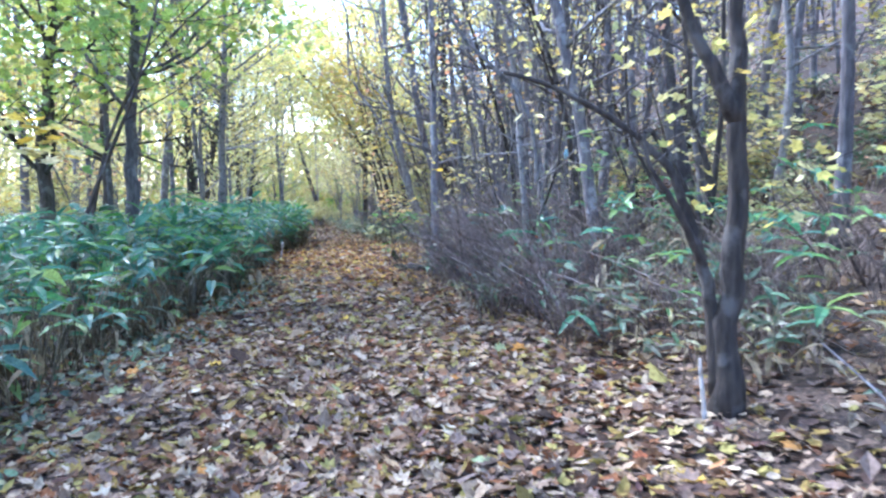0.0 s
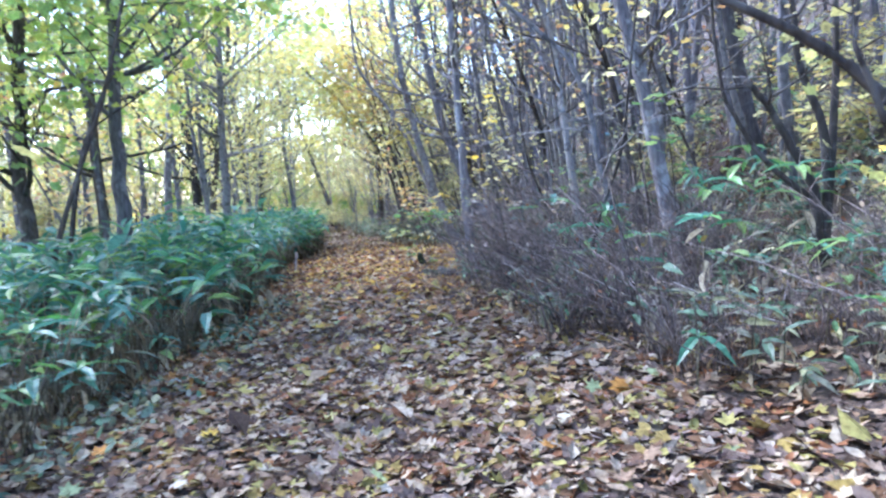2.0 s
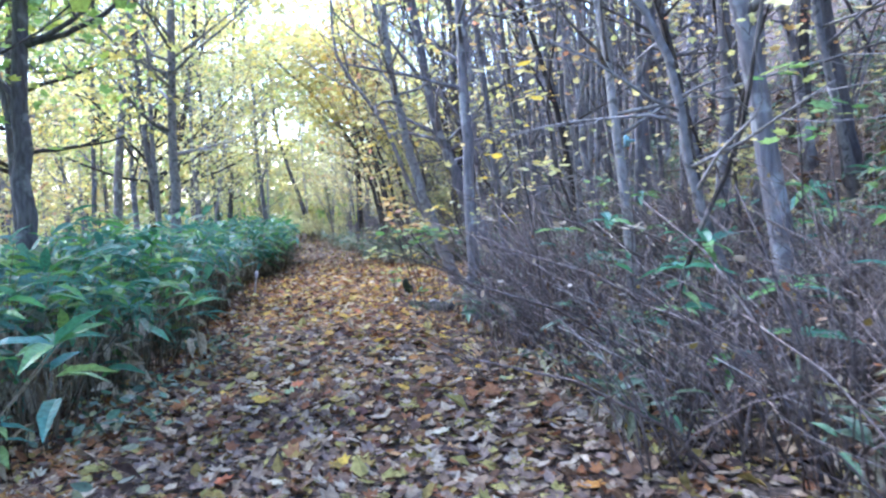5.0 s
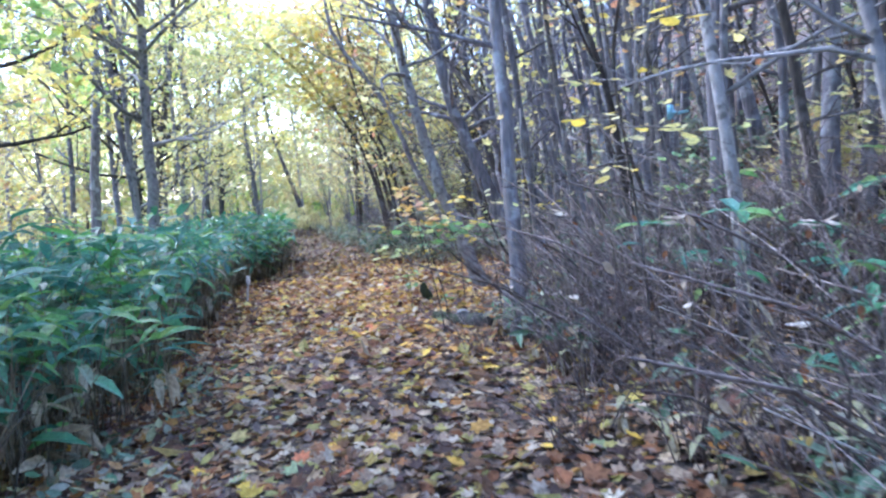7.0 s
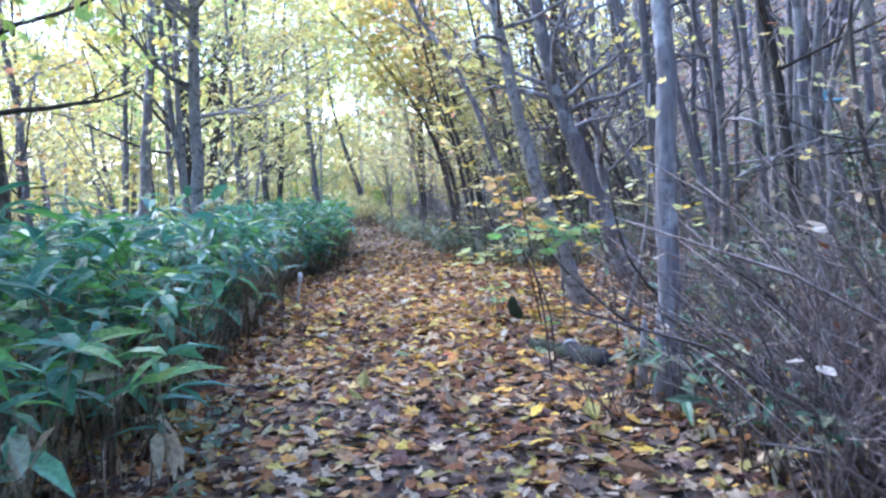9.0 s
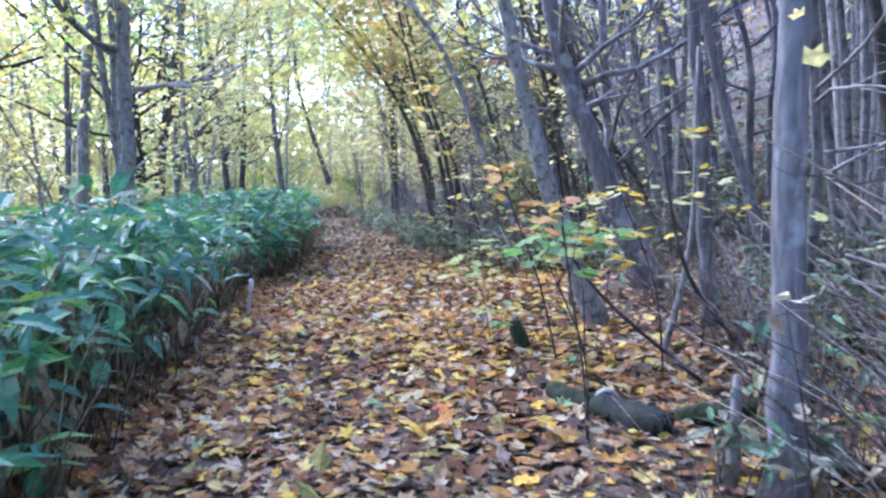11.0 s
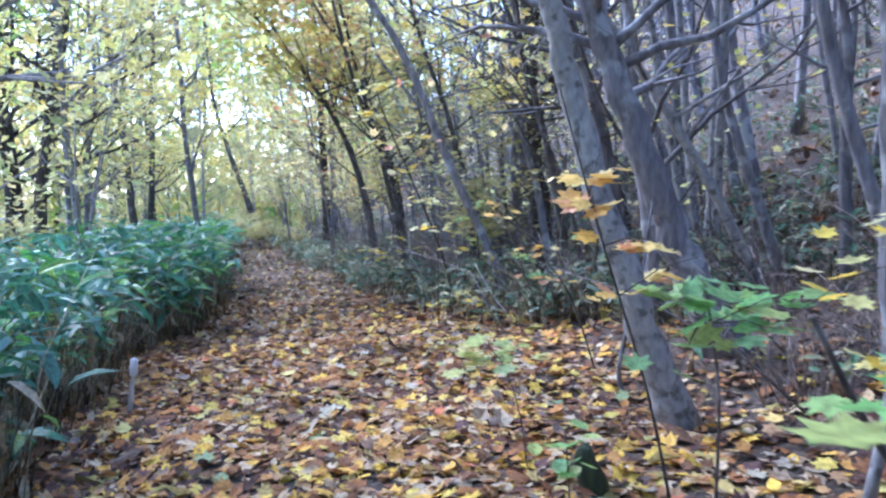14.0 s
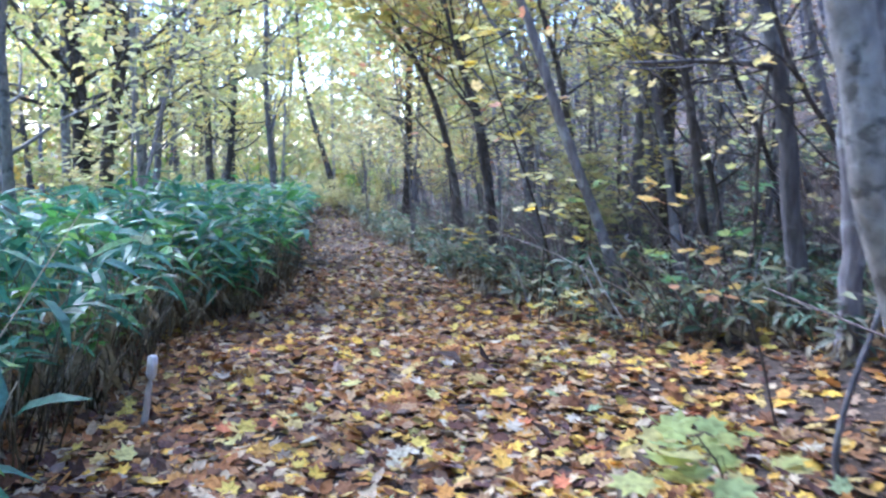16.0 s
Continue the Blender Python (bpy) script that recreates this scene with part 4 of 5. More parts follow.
# ---- the dry twiggy hedge ----
def dry_shrub(seed, height, stems):
    rng = np.random.default_rng(seed)
    bag, leaves = Bag(), Bag()
    ends = []
    for k in range(stems):
        a = rng.uniform(0, 2 * np.pi)
        foot = np.array([math.cos(a), math.sin(a), 0]) * rng.uniform(0, 0.32)
        d = rng.normal(0, 0.45, 2) + (-0.3, -0.08)
        h = height * rng.uniform(0.5, 1.1)
        p = [foot, foot + (d[0] * h * 0.35, d[1] * h * 0.35, h * 0.42), foot + (d[0] * h * 0.85, d[1] * h * 0.85, h * 0.78), foot + (d[0] * h * 1.35, d[1] * h * 1.35, h)]
        p = [np.array(q) + np.append(rng.normal(0, 0.02, 2), 0) for q in p]
        thick = rng.uniform(0.7, 1.5) + (rng.uniform() < 0.08) * 1.6
        tube(bag, p, np.array([0.0048, 0.0042, 0.003, 0.0016]) * thick, 3)
        for j in range(4):
            i = rng.integers(1, 3)
            s = p[i] + (p[i + 1] - p[i]) * rng.uniform(0, 1)
            w = rng.normal(0, 0.5, 3) + (d[0], d[1], 0.7)
            e = s + w / np.linalg.norm(w) * h * rng.uniform(0.15, 0.35)
            tube(bag, [s, (s + e) / 2 + rng.normal(0, 0.012, 3), e], [0.0026, 0.002, 0.001], 3)
            ends.append(e)
    root = new("dry_shrub")
    tagged(part("brushwood", bag, TWIG, root), kind="stuff")
    e = np.array(ends)
    n = max(6, stems // 2)
    scatter(leaves, OVAL, e[rng.integers(0, len(e), n)], turns(rng, n, 0.8), 0.05 * rng.uniform(0.6, 1.3, n))
    part("withered_leaves", leaves, LITTER_BROWN, root, smooth=False)
    return tagged(root, "leafless brown twiggy shrub crowding the path's edge", "shrub", "dry shrubs along the path")


SHRUBS = [dry_shrub(91, 1.0, 34), dry_shrub(92, 0.85, 30), dry_shrub(93, 1.15, 32)]
rng = np.random.default_rng(9)
spots = sow(52, 94, (1.25, 3.9, 5.0, 13.0), 0.29, lambda x, y: clear(x, y, 0.35) and x > 1.3 + 0.2 * max(0, 8 - y))
for k, (x, y) in enumerate(spots):
    h = float(np.interp(x, [1.3, 1.9, 2.4, 3.4], [0.55, 0.85, 1.0, 1.1]))
    if k < 3:
        SHRUBS[k].location = on_land(x, y)
    else:
        place(SHRUBS[k % 3], x, y, rng.normal(0, 30), h * rng.uniform(0.6, 1.15) * (0.75 if y < 7 else 1.0))


for k, (x, y) in enumerate(sow(26, 95, (1.4, 4.8, 19.6, 29), 0.36, lambda x, y: clear(x, y, 0.5) and x > right_edge(y) + 0.4)):
    place(SHRUBS[k % 3], x, y, rng.normal(0, 40), rng.uniform(0.6, 1.25))

for k, (x, y) in enumerate(sow(20, 96, (2.1, 4.6, 13.4, 19.4), 0.4, lambda x, y: clear(x, y, 0.4) and x > right_edge(y) - 0.2)):
    place(SHRUBS[k % 3], x, y, rng.normal(0, 60), rng.uniform(0.4, 0.9))

for k, (x, y, s) in enumerate([(3.0, 4.6, 0.6), (3.5, 5.3, 0.8), (2.9, 5.6, 0.55), (4.1, 4.9, 0.8), (3.3, 4.0, 0.5), (4.4, 5.8, 1.0), (2.65, 5.0, 0.45)]):
    place(SHRUBS[k % 3], x, y, 25.0 * k - 70, s)


# ---- small plants by the path, leaf by leaf ----
def single(shape, material, name="leaf"):
    b = Bag()
    b.add(*shape)
    return b.mesh(name, material, False)


BLADES = [single(BLADE, SASA_ONE)]
DEAD_BLADE = single(BLADE, SASA_DEAD, "withered_leaf")


def bamboo_plant(x, y, h, leaves, rng, size=0.29):
    z = float(land(x, y))
    root = new("bamboo_plant")
    root.location = (x, y, z)
    d = rng.normal(0, 0.12, 2) + (0.1 if x < 0 else -0.1, -0.05)
    stalk = Bag()
    line = [(0, 0, -0.02), (d[0] * 0.3 * h, d[1] * 0.3 * h, h * 0.5), (d[0] * h, d[1] * h, h * 0.92)]
    tube(stalk, line, [0.005, 0.0045, 0.003], 5)
    part("stalk", stalk, STALK, root)
    top = Vector(line[2])
    start = rng.uniform(0, 360)
    for k in range(leaves):
        ob = new("leaf", BLADES[0])
        ob.parent = root
        low = 0.0 if k < 5 else rng.uniform(0.1, 0.35) * h
        ob.matrix_basis = pose(top.x, top.y, top.z - low, 0, 0, start + k * 360 / min(leaves, 5.0) + rng.normal(0, 14)) @ pose(0, 0, 0, rng.normal(4, 14), rng.normal(0, 14), 0) @ Matrix.Scale(size * rng.uniform(0.75, 1.15), 4)
    for k in range(rng.integers(0, 3)):
        ob = new("withered_leaf", DEAD_BLADE)
        ob.parent = root
        ob.matrix_basis = pose(d[0] * 0.4 * h, d[1] * 0.4 * h, h * rng.uniform(0.3, 0.6), 0, 0, rng.uniform(0, 360)) @ pose(0, 0, 0, rng.normal(-45, 15), rng.normal(0, 20), 0) @ Matrix.Scale(size * 0.8, 4)
    return tagged(root, "single dwarf bamboo plant with broad green leaves", "bamboo", "bamboo plants along the path")


rng = np.random.default_rng(111)
for k in range(38):
    y = 3.6 + 19.6 * (k + rng.uniform(0, 1)) / 38
    bamboo_plant(float(left_edge(y)) + rng.uniform(-0.25, 0.2), y, rng.uniform(0.3, 1.1), int(rng.integers(5, 9)), rng, 0.27)
bamboo_plant(-1.72, 8.4, 0.95, 8, rng, 0.33)
bamboo_plant(-1.3, 12.1, 0.8, 7, rng, 0.33)
bamboo_plant(-1.1, 11.75, 0.7, 8, rng, 0.33)
bamboo_plant(-2.1, 5.6, 1.1, 8, rng, 0.34)
bamboo_plant(-2.3, 4.9, 0.95, 8, rng, 0.34)
for k in range(20):
    y = 5.0 + 8.8 * (k + rng.uniform(0, 1)) / 20
    bamboo_plant(rng.uniform(2.0, 3.7) + (y < 7.5) * 0.6, y, rng.uniform(0.3, 0.75), int(rng.integers(3, 7)), rng, 0.24)
bamboo_plant(1.95, 5.9, 0.35, 4, rng, 0.24)
for x, y, h in [(2.95, 4.2, 0.5), (3.3, 4.9, 0.7), (3.7, 4.3, 0.6), (2.8, 5.4, 0.45), (3.9, 5.5, 0.8)]:
    bamboo_plant(x, y, h, 6, rng, 0.25)
rng = np.random.default_rng(112)
for x, y in sow(46, 113, (2.2, 5.2, 5.4, 11.8), 0.3, lambda x, y: x > 2.0 + 0.3 * max(0, 8 - y)):
    bamboo_plant(x, y, rng.uniform(0.5, 1.3), int(rng.integers(5, 9)), rng, 0.27)


def leafy_sapling(points, sprays, material, label, leaf=0.1, seed=0, thick=0.008, shape=None):
    """A slim stem with level sprays of leaves, each leaf a piece of its own. sprays: (centre, reach, count)."""
    rng = np.random.default_rng(seed)
    x, y = points[0][:2]
    z = float(land(x, y))
    root = new("sapling")
    root.location = (x, y, z)
    origin = np.array((x, y, z))
    stem = Bag()
    line = curve_through([np.array((px, py, z + pz)) - origin for px, py, pz in points], 10)
    tube(stem, line, np.linspace(thick, thick * 0.4, 10), 5)
    part("stem", stem, BARK_DARK, root)
    blades = [single(shape or maple(k), material) for k in (0.14, -0.12, 0.22)]
    for (cx, cy, cz), reach, count in sprays:
        c = np.array((cx, cy, z + cz)) - origin
        near = line[np.argmin(np.linalg.norm(line - c, axis=1))]
        far = c + (c - near) * 0.3
        tw = Bag()
        tube(tw, [near, (near + far) / 2 + (0, 0, 0.03), far], [thick * 0.5, thick * 0.35, 0.0012], 4)
        twig = part("twig", tw, BARK_DARK, root)
        for k in range(count):
            u = rng.uniform(0, 1)
            at = near * (1 - u) * 0.6 + c * (0.4 + 0.6 * u) + np.array([*rng.normal(0, reach * 0.55, 2), rng.normal(0, reach * 0.14)])
            ob = new("leaf", blades[k % 3])
            ob.parent = twig
            ob.matrix_basis = pose(*at, rng.normal(0, 14), rng.normal(0, 14), rng.uniform(0, 360)) @ Matrix.Scale(leaf * rng.uniform(0.7, 1.2), 4)
    return tagged(root, label, "sapling")


leafy_sapling([(1.75, 9.9, 0), (1.65, 9.8, 0.9), (1.5, 9.65, 1.6), (1.35, 9.5, 2.2)], [((1.3, 9.5, 1.78), 0.16, 9), ((1.5, 10.05, 1.68), 0.18, 9), ((1.55, 9.0, 1.5), 0.18, 7), ((1.45, 8.9, 1.95), 0.16, 8), ((1.4, 9.6, 2.2), 0.2, 8), ((1.6, 10.0, 1.4), 0.15, 6)], YELLOW_ONE, "slim sapling with level sprays of yellow leaves", 0.1, 201, shape=oval(0.12))
leafy_sapling([(1.5, 15.3, 0), (1.35, 15.25, 0.6), (1.1, 15.1, 1.2), (0.9, 15.0, 1.75)], [((1.10, 15.15, 1.50), 0.10, 7), ((1.02, 15.00, 1.34), 0.10, 7), ((1.27, 15.10, 1.20), 0.12, 6), ((1.22, 15.40, 1.00), 0.10, 5), ((1.47, 15.20, 1.10), 0.10, 5)], ORANGE_ONE, "slim maple sapling with orange and gold leaves", 0.1, 202)
leafy_sapling([(1.75, 15.4, 0), (1.7, 15.3, 0.5), (1.6, 15.2, 0.85), (1.5, 15.1, 1.05)], [((1.5, 15.1, 0.95), 0.2, 12), ((1.7, 15.0, 0.85), 0.2, 10), ((1.35, 15.0, 0.72), 0.14, 5), ((1.9, 15.1, 0.95), 0.2, 9)], FRESH_ONE, "low maple sapling with broad pale green leaves", 0.14, 203)
leafy_sapling([(1.2, 13.6, 0), (1.1, 13.4, 0.5), (0.97, 13.2, 0.95), (0.87, 13.05, 1.4)], [((0.85, 13.0, 1.29), 0.1, 5), ((0.92, 13.2, 1.2), 0.12, 6), ((1.05, 13.2, 1.32), 0.14, 6), ((1.1, 13.5, 1.12), 0.14, 7)], ORANGE_ONE, "slim maple sapling with orange, red and green leaves", 0.085, 204)
leafy_sapling([(1.3, 13.9, 0), (1.2, 13.7, 0.5), (0.95, 13.5, 1.0)], [((0.72, 13.3, 1.18), 0.12, 6), ((0.95, 13.5, 1.1), 0.15, 8), ((1.2, 13.7, 1.05), 0.15, 7)], FRESH_ONE, "low sapling with fresh green leaves", 0.115, 205)
leafy_sapling([(2.5, 15.0, 0), (2.5, 14.9, 0.8), (2.4, 14.8, 1.5), (2.3, 14.7, 1.9)], [((2.37, 14.73, 1.55), 0.2, 12), ((2.5, 14.9, 1.25), 0.2, 10), ((2.2, 14.8, 1.1), 0.22, 10), ((2.6, 14.7, 0.95), 0.2, 9)], YELLOW_ONE, "sapling with pale yellow maple leaves", 0.1, 206)
leafy_sapling([(1.1, 15.45, 0), (1.08, 15.42, 0.25), (1.05, 15.37, 0.45)], [((1.04, 15.36, 0.4), 0.1, 6), ((1.1, 15.4, 0.28), 0.1, 5)], FRESH_ONE, "wilting seedling with limp grey-green leaves", 0.12, 207, 0.005, oval(0.35))
leafy_sapling([(1.15, 16.15, 0), (1.1, 16.1, 0.3), (1.0, 16.02, 0.58), (0.9, 15.95, 0.7)], [((0.86, 15.92, 0.7), 0.13, 7), ((0.98, 15.98, 0.62), 0.14, 7), ((0.78, 15.98, 0.6), 0.1, 4), ((1.1, 16.1, 0.66), 0.12, 5)], LIME_ONE, "maple seedling with yellow-green leaves among fallen leaves", 0.1, 208, 0.005)
leafy_sapling([(1.4, 14.5, 0), (1.4, 14.47, 0.15), (1.38, 14.45, 0.25)], [((1.38, 14.47, 0.22), 0.12, 7)], FRESH_ONE, "small seedling with pale green leaves beside a rock", 0.1, 209, 0.004, oval(0.15))
leafy_sapling([(-3.0, 6.2, 0), (-2.9, 6.2, 1.2), (-2.6, 6.15, 2.0), (-2.2, 6.05, 2.35)], [((-2.1, 6.3, 2.0), 0.2, 14), ((-2.3, 6.45, 1.9), 0.18, 12), ((-2.45, 6.3, 2.12), 0.2, 12), ((-2.0, 6.2, 1.85), 0.14, 8)], YELLOW_ONE, "sapling with bright yellow maple leaves", 0.13, 210)
leafy_sapling([(2.3, 20.6, 0), (2.1, 20.6, 0.2), (1.9, 20.4, 0.38)], [((1.9, 20.4, 0.36), 0.14, 8), ((2.1, 20.5, 0.25), 0.12, 6), ((1.6, 20.4, 0.25), 0.14, 7)], YELLOW_ONE, "low seedling with pale yellow leaves", 0.11, 211, 0.005)
leafy_sapling([(3.3, 12.2, 0), (3.2, 12.1, 0.7), (3.0, 12.0, 1.2)], [((3.0, 12.0, 1.2), 0.16, 8), ((3.1, 12.1, 0.95), 0.16, 8)], FRESH_ONE, "sapling with large round green leaves", 0.13, 212, shape=oval(0.1))


leafy_sapling([(2.2, 22.0, 0), (1.95, 21.8, 0.8), (1.6, 21.6, 1.6), (1.25, 21.45, 2.4), (1.1, 21.4, 3.0)], [((1.25, 21.45, 2.0), 0.2, 12), ((1.0, 21.3, 2.35), 0.2, 12), ((1.45, 21.5, 1.7), 0.2, 10), ((1.15, 21.5, 2.7), 0.22, 12), ((1.7, 21.6, 2.1), 0.2, 10), ((1.5, 21.3, 1.35), 0.16, 7)], YELLOW_ONE, "slender leaning maple sapling with yellow-green leaves", 0.11, 213, 0.016)
leafy_sapling([(2.6, 19.9, 0), (2.45, 19.8, 0.35), (2.3, 19.75, 0.7)], [((2.3, 19.75, 0.68), 0.16, 9), ((2.5, 19.8, 0.5), 0.15, 8)], FRESH_ONE, "low seedling with pale green leaves", 0.1, 214, 0.006)


leafy_sapling([(2.0, 14.5, 0), (1.9, 14.4, 0.6), (1.7, 14.3, 1.05), (1.5, 14.2, 1.4)], [((1.5, 14.2, 1.25), 0.16, 9), ((1.8, 14.2, 1.0), 0.16, 8), ((1.35, 14.3, 1.05), 0.15, 8), ((1.95, 14.5, 1.25), 0.18, 9), ((1.6, 14.4, 0.8), 0.15, 7)], YELLOW_ONE, "sapling with layered pale yellow maple leaves", 0.085, 215)
leafy_sapling([(2.3, 17.9, 0), (2.1, 17.9, 0.6), (1.8, 17.9, 1.0), (1.5, 17.9, 1.3)], [((1.5, 17.9, 1.2), 0.18, 9), ((1.8, 17.8, 0.95), 0.18, 9), ((2.0, 18.0, 0.7), 0.16, 8)], ORANGE_ONE, "sapling with layered dull orange leaves", 0.08, 216)


rng = np.random.default_rng(117)
for k, (x, y) in enumerate([(1.75, 21.0), (2.5, 21.9), (1.6, 23.4), (3.2, 20.6), (2.2, 24.4)]):
    h = rng.uniform(0.8, 1.5)
    d = rng.normal(-0.25, 0.2, 2)
    stem = [(x, y, 0), (x + 0.2 * d[0], y + 0.2 * d[1], h * 0.5), (x + 0.6 * d[0], y + 0.6 * d[1], h * 0.8), (x + d[0], y + d[1], h)]
    leafy_sapling(stem, [((x + d[0] * u + rng.normal(0, 0.2), y + d[1] * u, h * u), 0.2, 8) for u in (0.6, 0.8, 0.98)], (YELLOW_ONE, FRESH_ONE)[k % 2], ("low sapling with pale yellow leaves in the undergrowth", "low sapling with yellow-green leaves in the undergrowth")[k % 2], 0.1, 217 + k)
leafy_sapling([(3.3, 9.0, 0), (3.25, 9.0, 0.8), (3.15, 8.9, 1.4), (3.0, 8.8, 1.8)], [((3.0, 8.8, 1.75), 0.2, 8), ((3.3, 8.9, 1.55), 0.2, 8), ((3.1, 8.8, 1.3), 0.2, 7)], FRESH_ONE, "sapling with broad yellow-green leaves above the hedge", 0.12, 230)


def dead_leaf_stalk(points, seed):
    """A dry stalk that still holds a few bleached leaves."""
    return leafy_sapling(points, [(points[-1], 0.05, 4), (points[-2], 0.04, 2)], PALE_ONE, "dry stalk with bleached curled leaves in the hedge", 0.1, seed, 0.005, oval(0.5))


dead_leaf_stalk([(1.7, 10.9, 0), (1.6, 10.8, 0.6), (1.48, 10.7, 1.15)], 221)
dead_leaf_stalk([(1.65, 12.3, 0), (1.55, 12.25, 0.5), (1.42, 12.2, 0.95)], 222)
dead_leaf_stalk([(2.0, 10.0, 0), (1.95, 9.9, 0.6), (1.85, 9.8, 1.1)], 223)
dead_leaf_stalk([(2.2, 9.2, 0), (2.1, 9.1, 0.6), (2.05, 9.0, 1.05)], 224)


# ---- rock, stumps and broken wood ----
def rotten_log(a, b, r, material, label, seed, rim=False):
    """A short length of log on the ground, knotted and sunk a little; rim: a pale ring of torn bark at one end."""
    rng = np.random.default_rng(seed)
    p0 = np.array((a[0], a[1], float(land(a[0], a[1])) + r * 0.25))
    p1 = np.array((b[0], b[1], float(land(b[0], b[1])) + r * 0.15))
    root = new("log")
    root.location = p0
    n, sides = 12, 16
    u = np.linspace(0, 1, n)[:, None]
    line = (p1 - p0) * u + rng.normal(0, r * 0.05, (n, 3))
    rad = r * (1 + 0.1 * np.sin(7 * u[:, 0] + seed)) * rng.uniform(0.93, 1.07, n)
    rad[0] *= 0.86
    rad[-1] *= 0.8
    bag = Bag()
    tube(bag, line, rad, sides)
    v = bag.v[0]
    v += rng.normal(0, r * 0.08, v.shape).astype(np.float32)
    part("wood", bag, material, root)
    if rim:
        ring = Bag()
        way = (p1 - p0) / np.linalg.norm(p1 - p0)
        side = np.cross(way, (0, 0, 1.0))
        up = np.cross(side, way)
        arc = [line[0] + way * 0.012 + r * 1.02 * (math.cos(t) * side + math.sin(t) * up) for t in np.linspace(0.9, 3.3, 9)]
        tube(ring, arc, [0.006, 0.014, 0.018, 0.02, 0.019, 0.02, 0.016, 0.012, 0.005], 6)
        part("torn_edge", ring, BLEACHED, root, "pale torn edge of bark")
    return tagged(root, label, "log")


rotten_log((1.45, 14.14), (1.64, 13.62), 0.1, ROCK, "black rotten length of log with a pale torn end", 3, True)
rotten_log((1.22, 14.48), (1.43, 14.2), 0.075, MOSS, "mossy rotten length of log among fallen leaves", 5)
rotten_log((1.78, 13.8), (2.6, 13.62), 0.06, MOSS, "dark mossy log lying under bare stems", 7)


def stump(x, y, lean, height, r, material, label, seed, name="stump", top=None):
    rng = np.random.default_rng(seed)
    z = float(land(x, y))
    root = new(name)
    root.location = (x, y, z)
    bag = Bag()
    n = 7
    u = np.linspace(0, 1, n)
    line = np.stack([lean[0] * u, lean[1] * u, height * u - 0.03], -1) + rng.normal(0, r * 0.08, (n, 3))
    rad = r * (1.25 - 0.45 * u) * rng.uniform(0.92, 1.08, n)
    rad[-1] *= 0.55
    tube(bag, line, rad, 9)
    part("wood", bag, material, root)
    if top:
        cap = Bag()
        e = line[-1]
        tube(cap, [e - (0, 0, 0.02), e + (0.004, 0, 0.0), e + (0.01, 0, 0.06), e + (0.014, 0, 0.11), e + (0.014, 0, 0.12)], [0.022, 0.03, 0.032, 0.029, 0.014], 8)
        part("split_top", cap, BLEACHED, root, top)
    return tagged(root, label, "stump")


stump(1.35, 15.75, (-0.08, -0.05), 0.26, 0.06, MOSS, "short green mossy stump among fallen leaves", 301)
stump(-1.22, 18.72, (0.05, 0.0), 0.36, 0.02, WOOD_PALE, "broken bleached stub with a pale top", 302, "broken_stub", "bleached pale top")
stump(2.12, 4.02, (-0.06, -0.02), 0.4, 0.013, WOOD_PALE, "splintered pale stub at the foot of a tree", 303, "broken_stub")
stump(1.66, 12.95, (0.04, 0.05), 0.5, 0.03, BARK_PALE, "weathered broken stump in the hedge", 304)


def ribbon(x, y, h):
    """A strip tied round a trunk with one loose end."""
    z = float(land(x, y)) + h
    bag = Bag()
    k = np.linspace(0, 2 * np.pi, 13)
    ring = np.stack([0.05 * np.cos(k), 0.05 * np.sin(k)], -1)
    v = np.concatenate([np.concatenate([ring, np.full((13, 1), -0.11)], 1), np.concatenate([ring, np.full((13, 1), 0.11)], 1), np.concatenate([ring * 0.96, np.full((13, 1), -0.11)], 1), np.concatenate([ring * 0.96, np.full((13, 1), 0.11)], 1)])
    f = []
    for i in range(12):
        f += [(i, i + 1, i + 14), (i, i + 14, i + 13), (i, i + 26, i + 27), (i, i + 27, i + 1), (i + 13, i + 14, i + 40), (i + 13, i + 40, i + 39)]
    bag.add(v, f)
    tail = curve_through([(0, -0.045, 0.0), (0.09, -0.08, -0.02), (0.24, -0.1, 0.0)], 6)
    tube(bag, tail, [0.03, 0.028, 0.026, 0.024, 0.02, 0.012], 4)
    m, t, p, out = nodes_of("blue_tape")
    n = noise_node(t, 40.0, 3.0)
    c = ramp(t, [(0.3, (0.25, 0.5, 0.62)), (0.7, (0.4, 0.68, 0.78))])
    t.links.new(n.outputs["Fac"], c.inputs["Fac"])
    t.links.new(c.outputs["Color"], p.inputs["Base Color"])
    ob = new("ribbon", bag.mesh("ribbon", m))
    ob.location = (x, y, z)
    return tagged(ob, "pale blue plastic ribbon tied round a tree trunk", "ribbon")


def stick(points, r, material, label, sides=6, name="branch"):
    p = np.array([(x, y, float(land(x, y)) + z) for x, y, z in points])
    b = Bag()
    tube(b, curve_through(p - p[0], 12), np.linspace(r, r * 0.45, 12), sides)
    ob = new(name, b.mesh(name, material))
    ob.location = p[0]
    return tagged(ob, label, "branch")


lone_tree(5.3, 17.0, [(0, 0, 0), (0.02, 0, 1.0), (0, 0, 2.2), (-0.1, 0, 4.0)], 0.04, 0.02, BARK_PALE, 29, "slim pale young tree that carries a blue ribbon", limbs=3, limb_from=0.6, limb_length=1.0)
ribbon(5.32, 17.0, 1.24)
stick([(2.2, 17.2, -0.02), (2.16, 17.2, 0.2), (2.26, 17.25, 0.5), (2.38, 17.3, 0.75), (2.5, 17.35, 1.3)], 0.018, BARK_GREY, "thin curving grey stem rooted by the path")
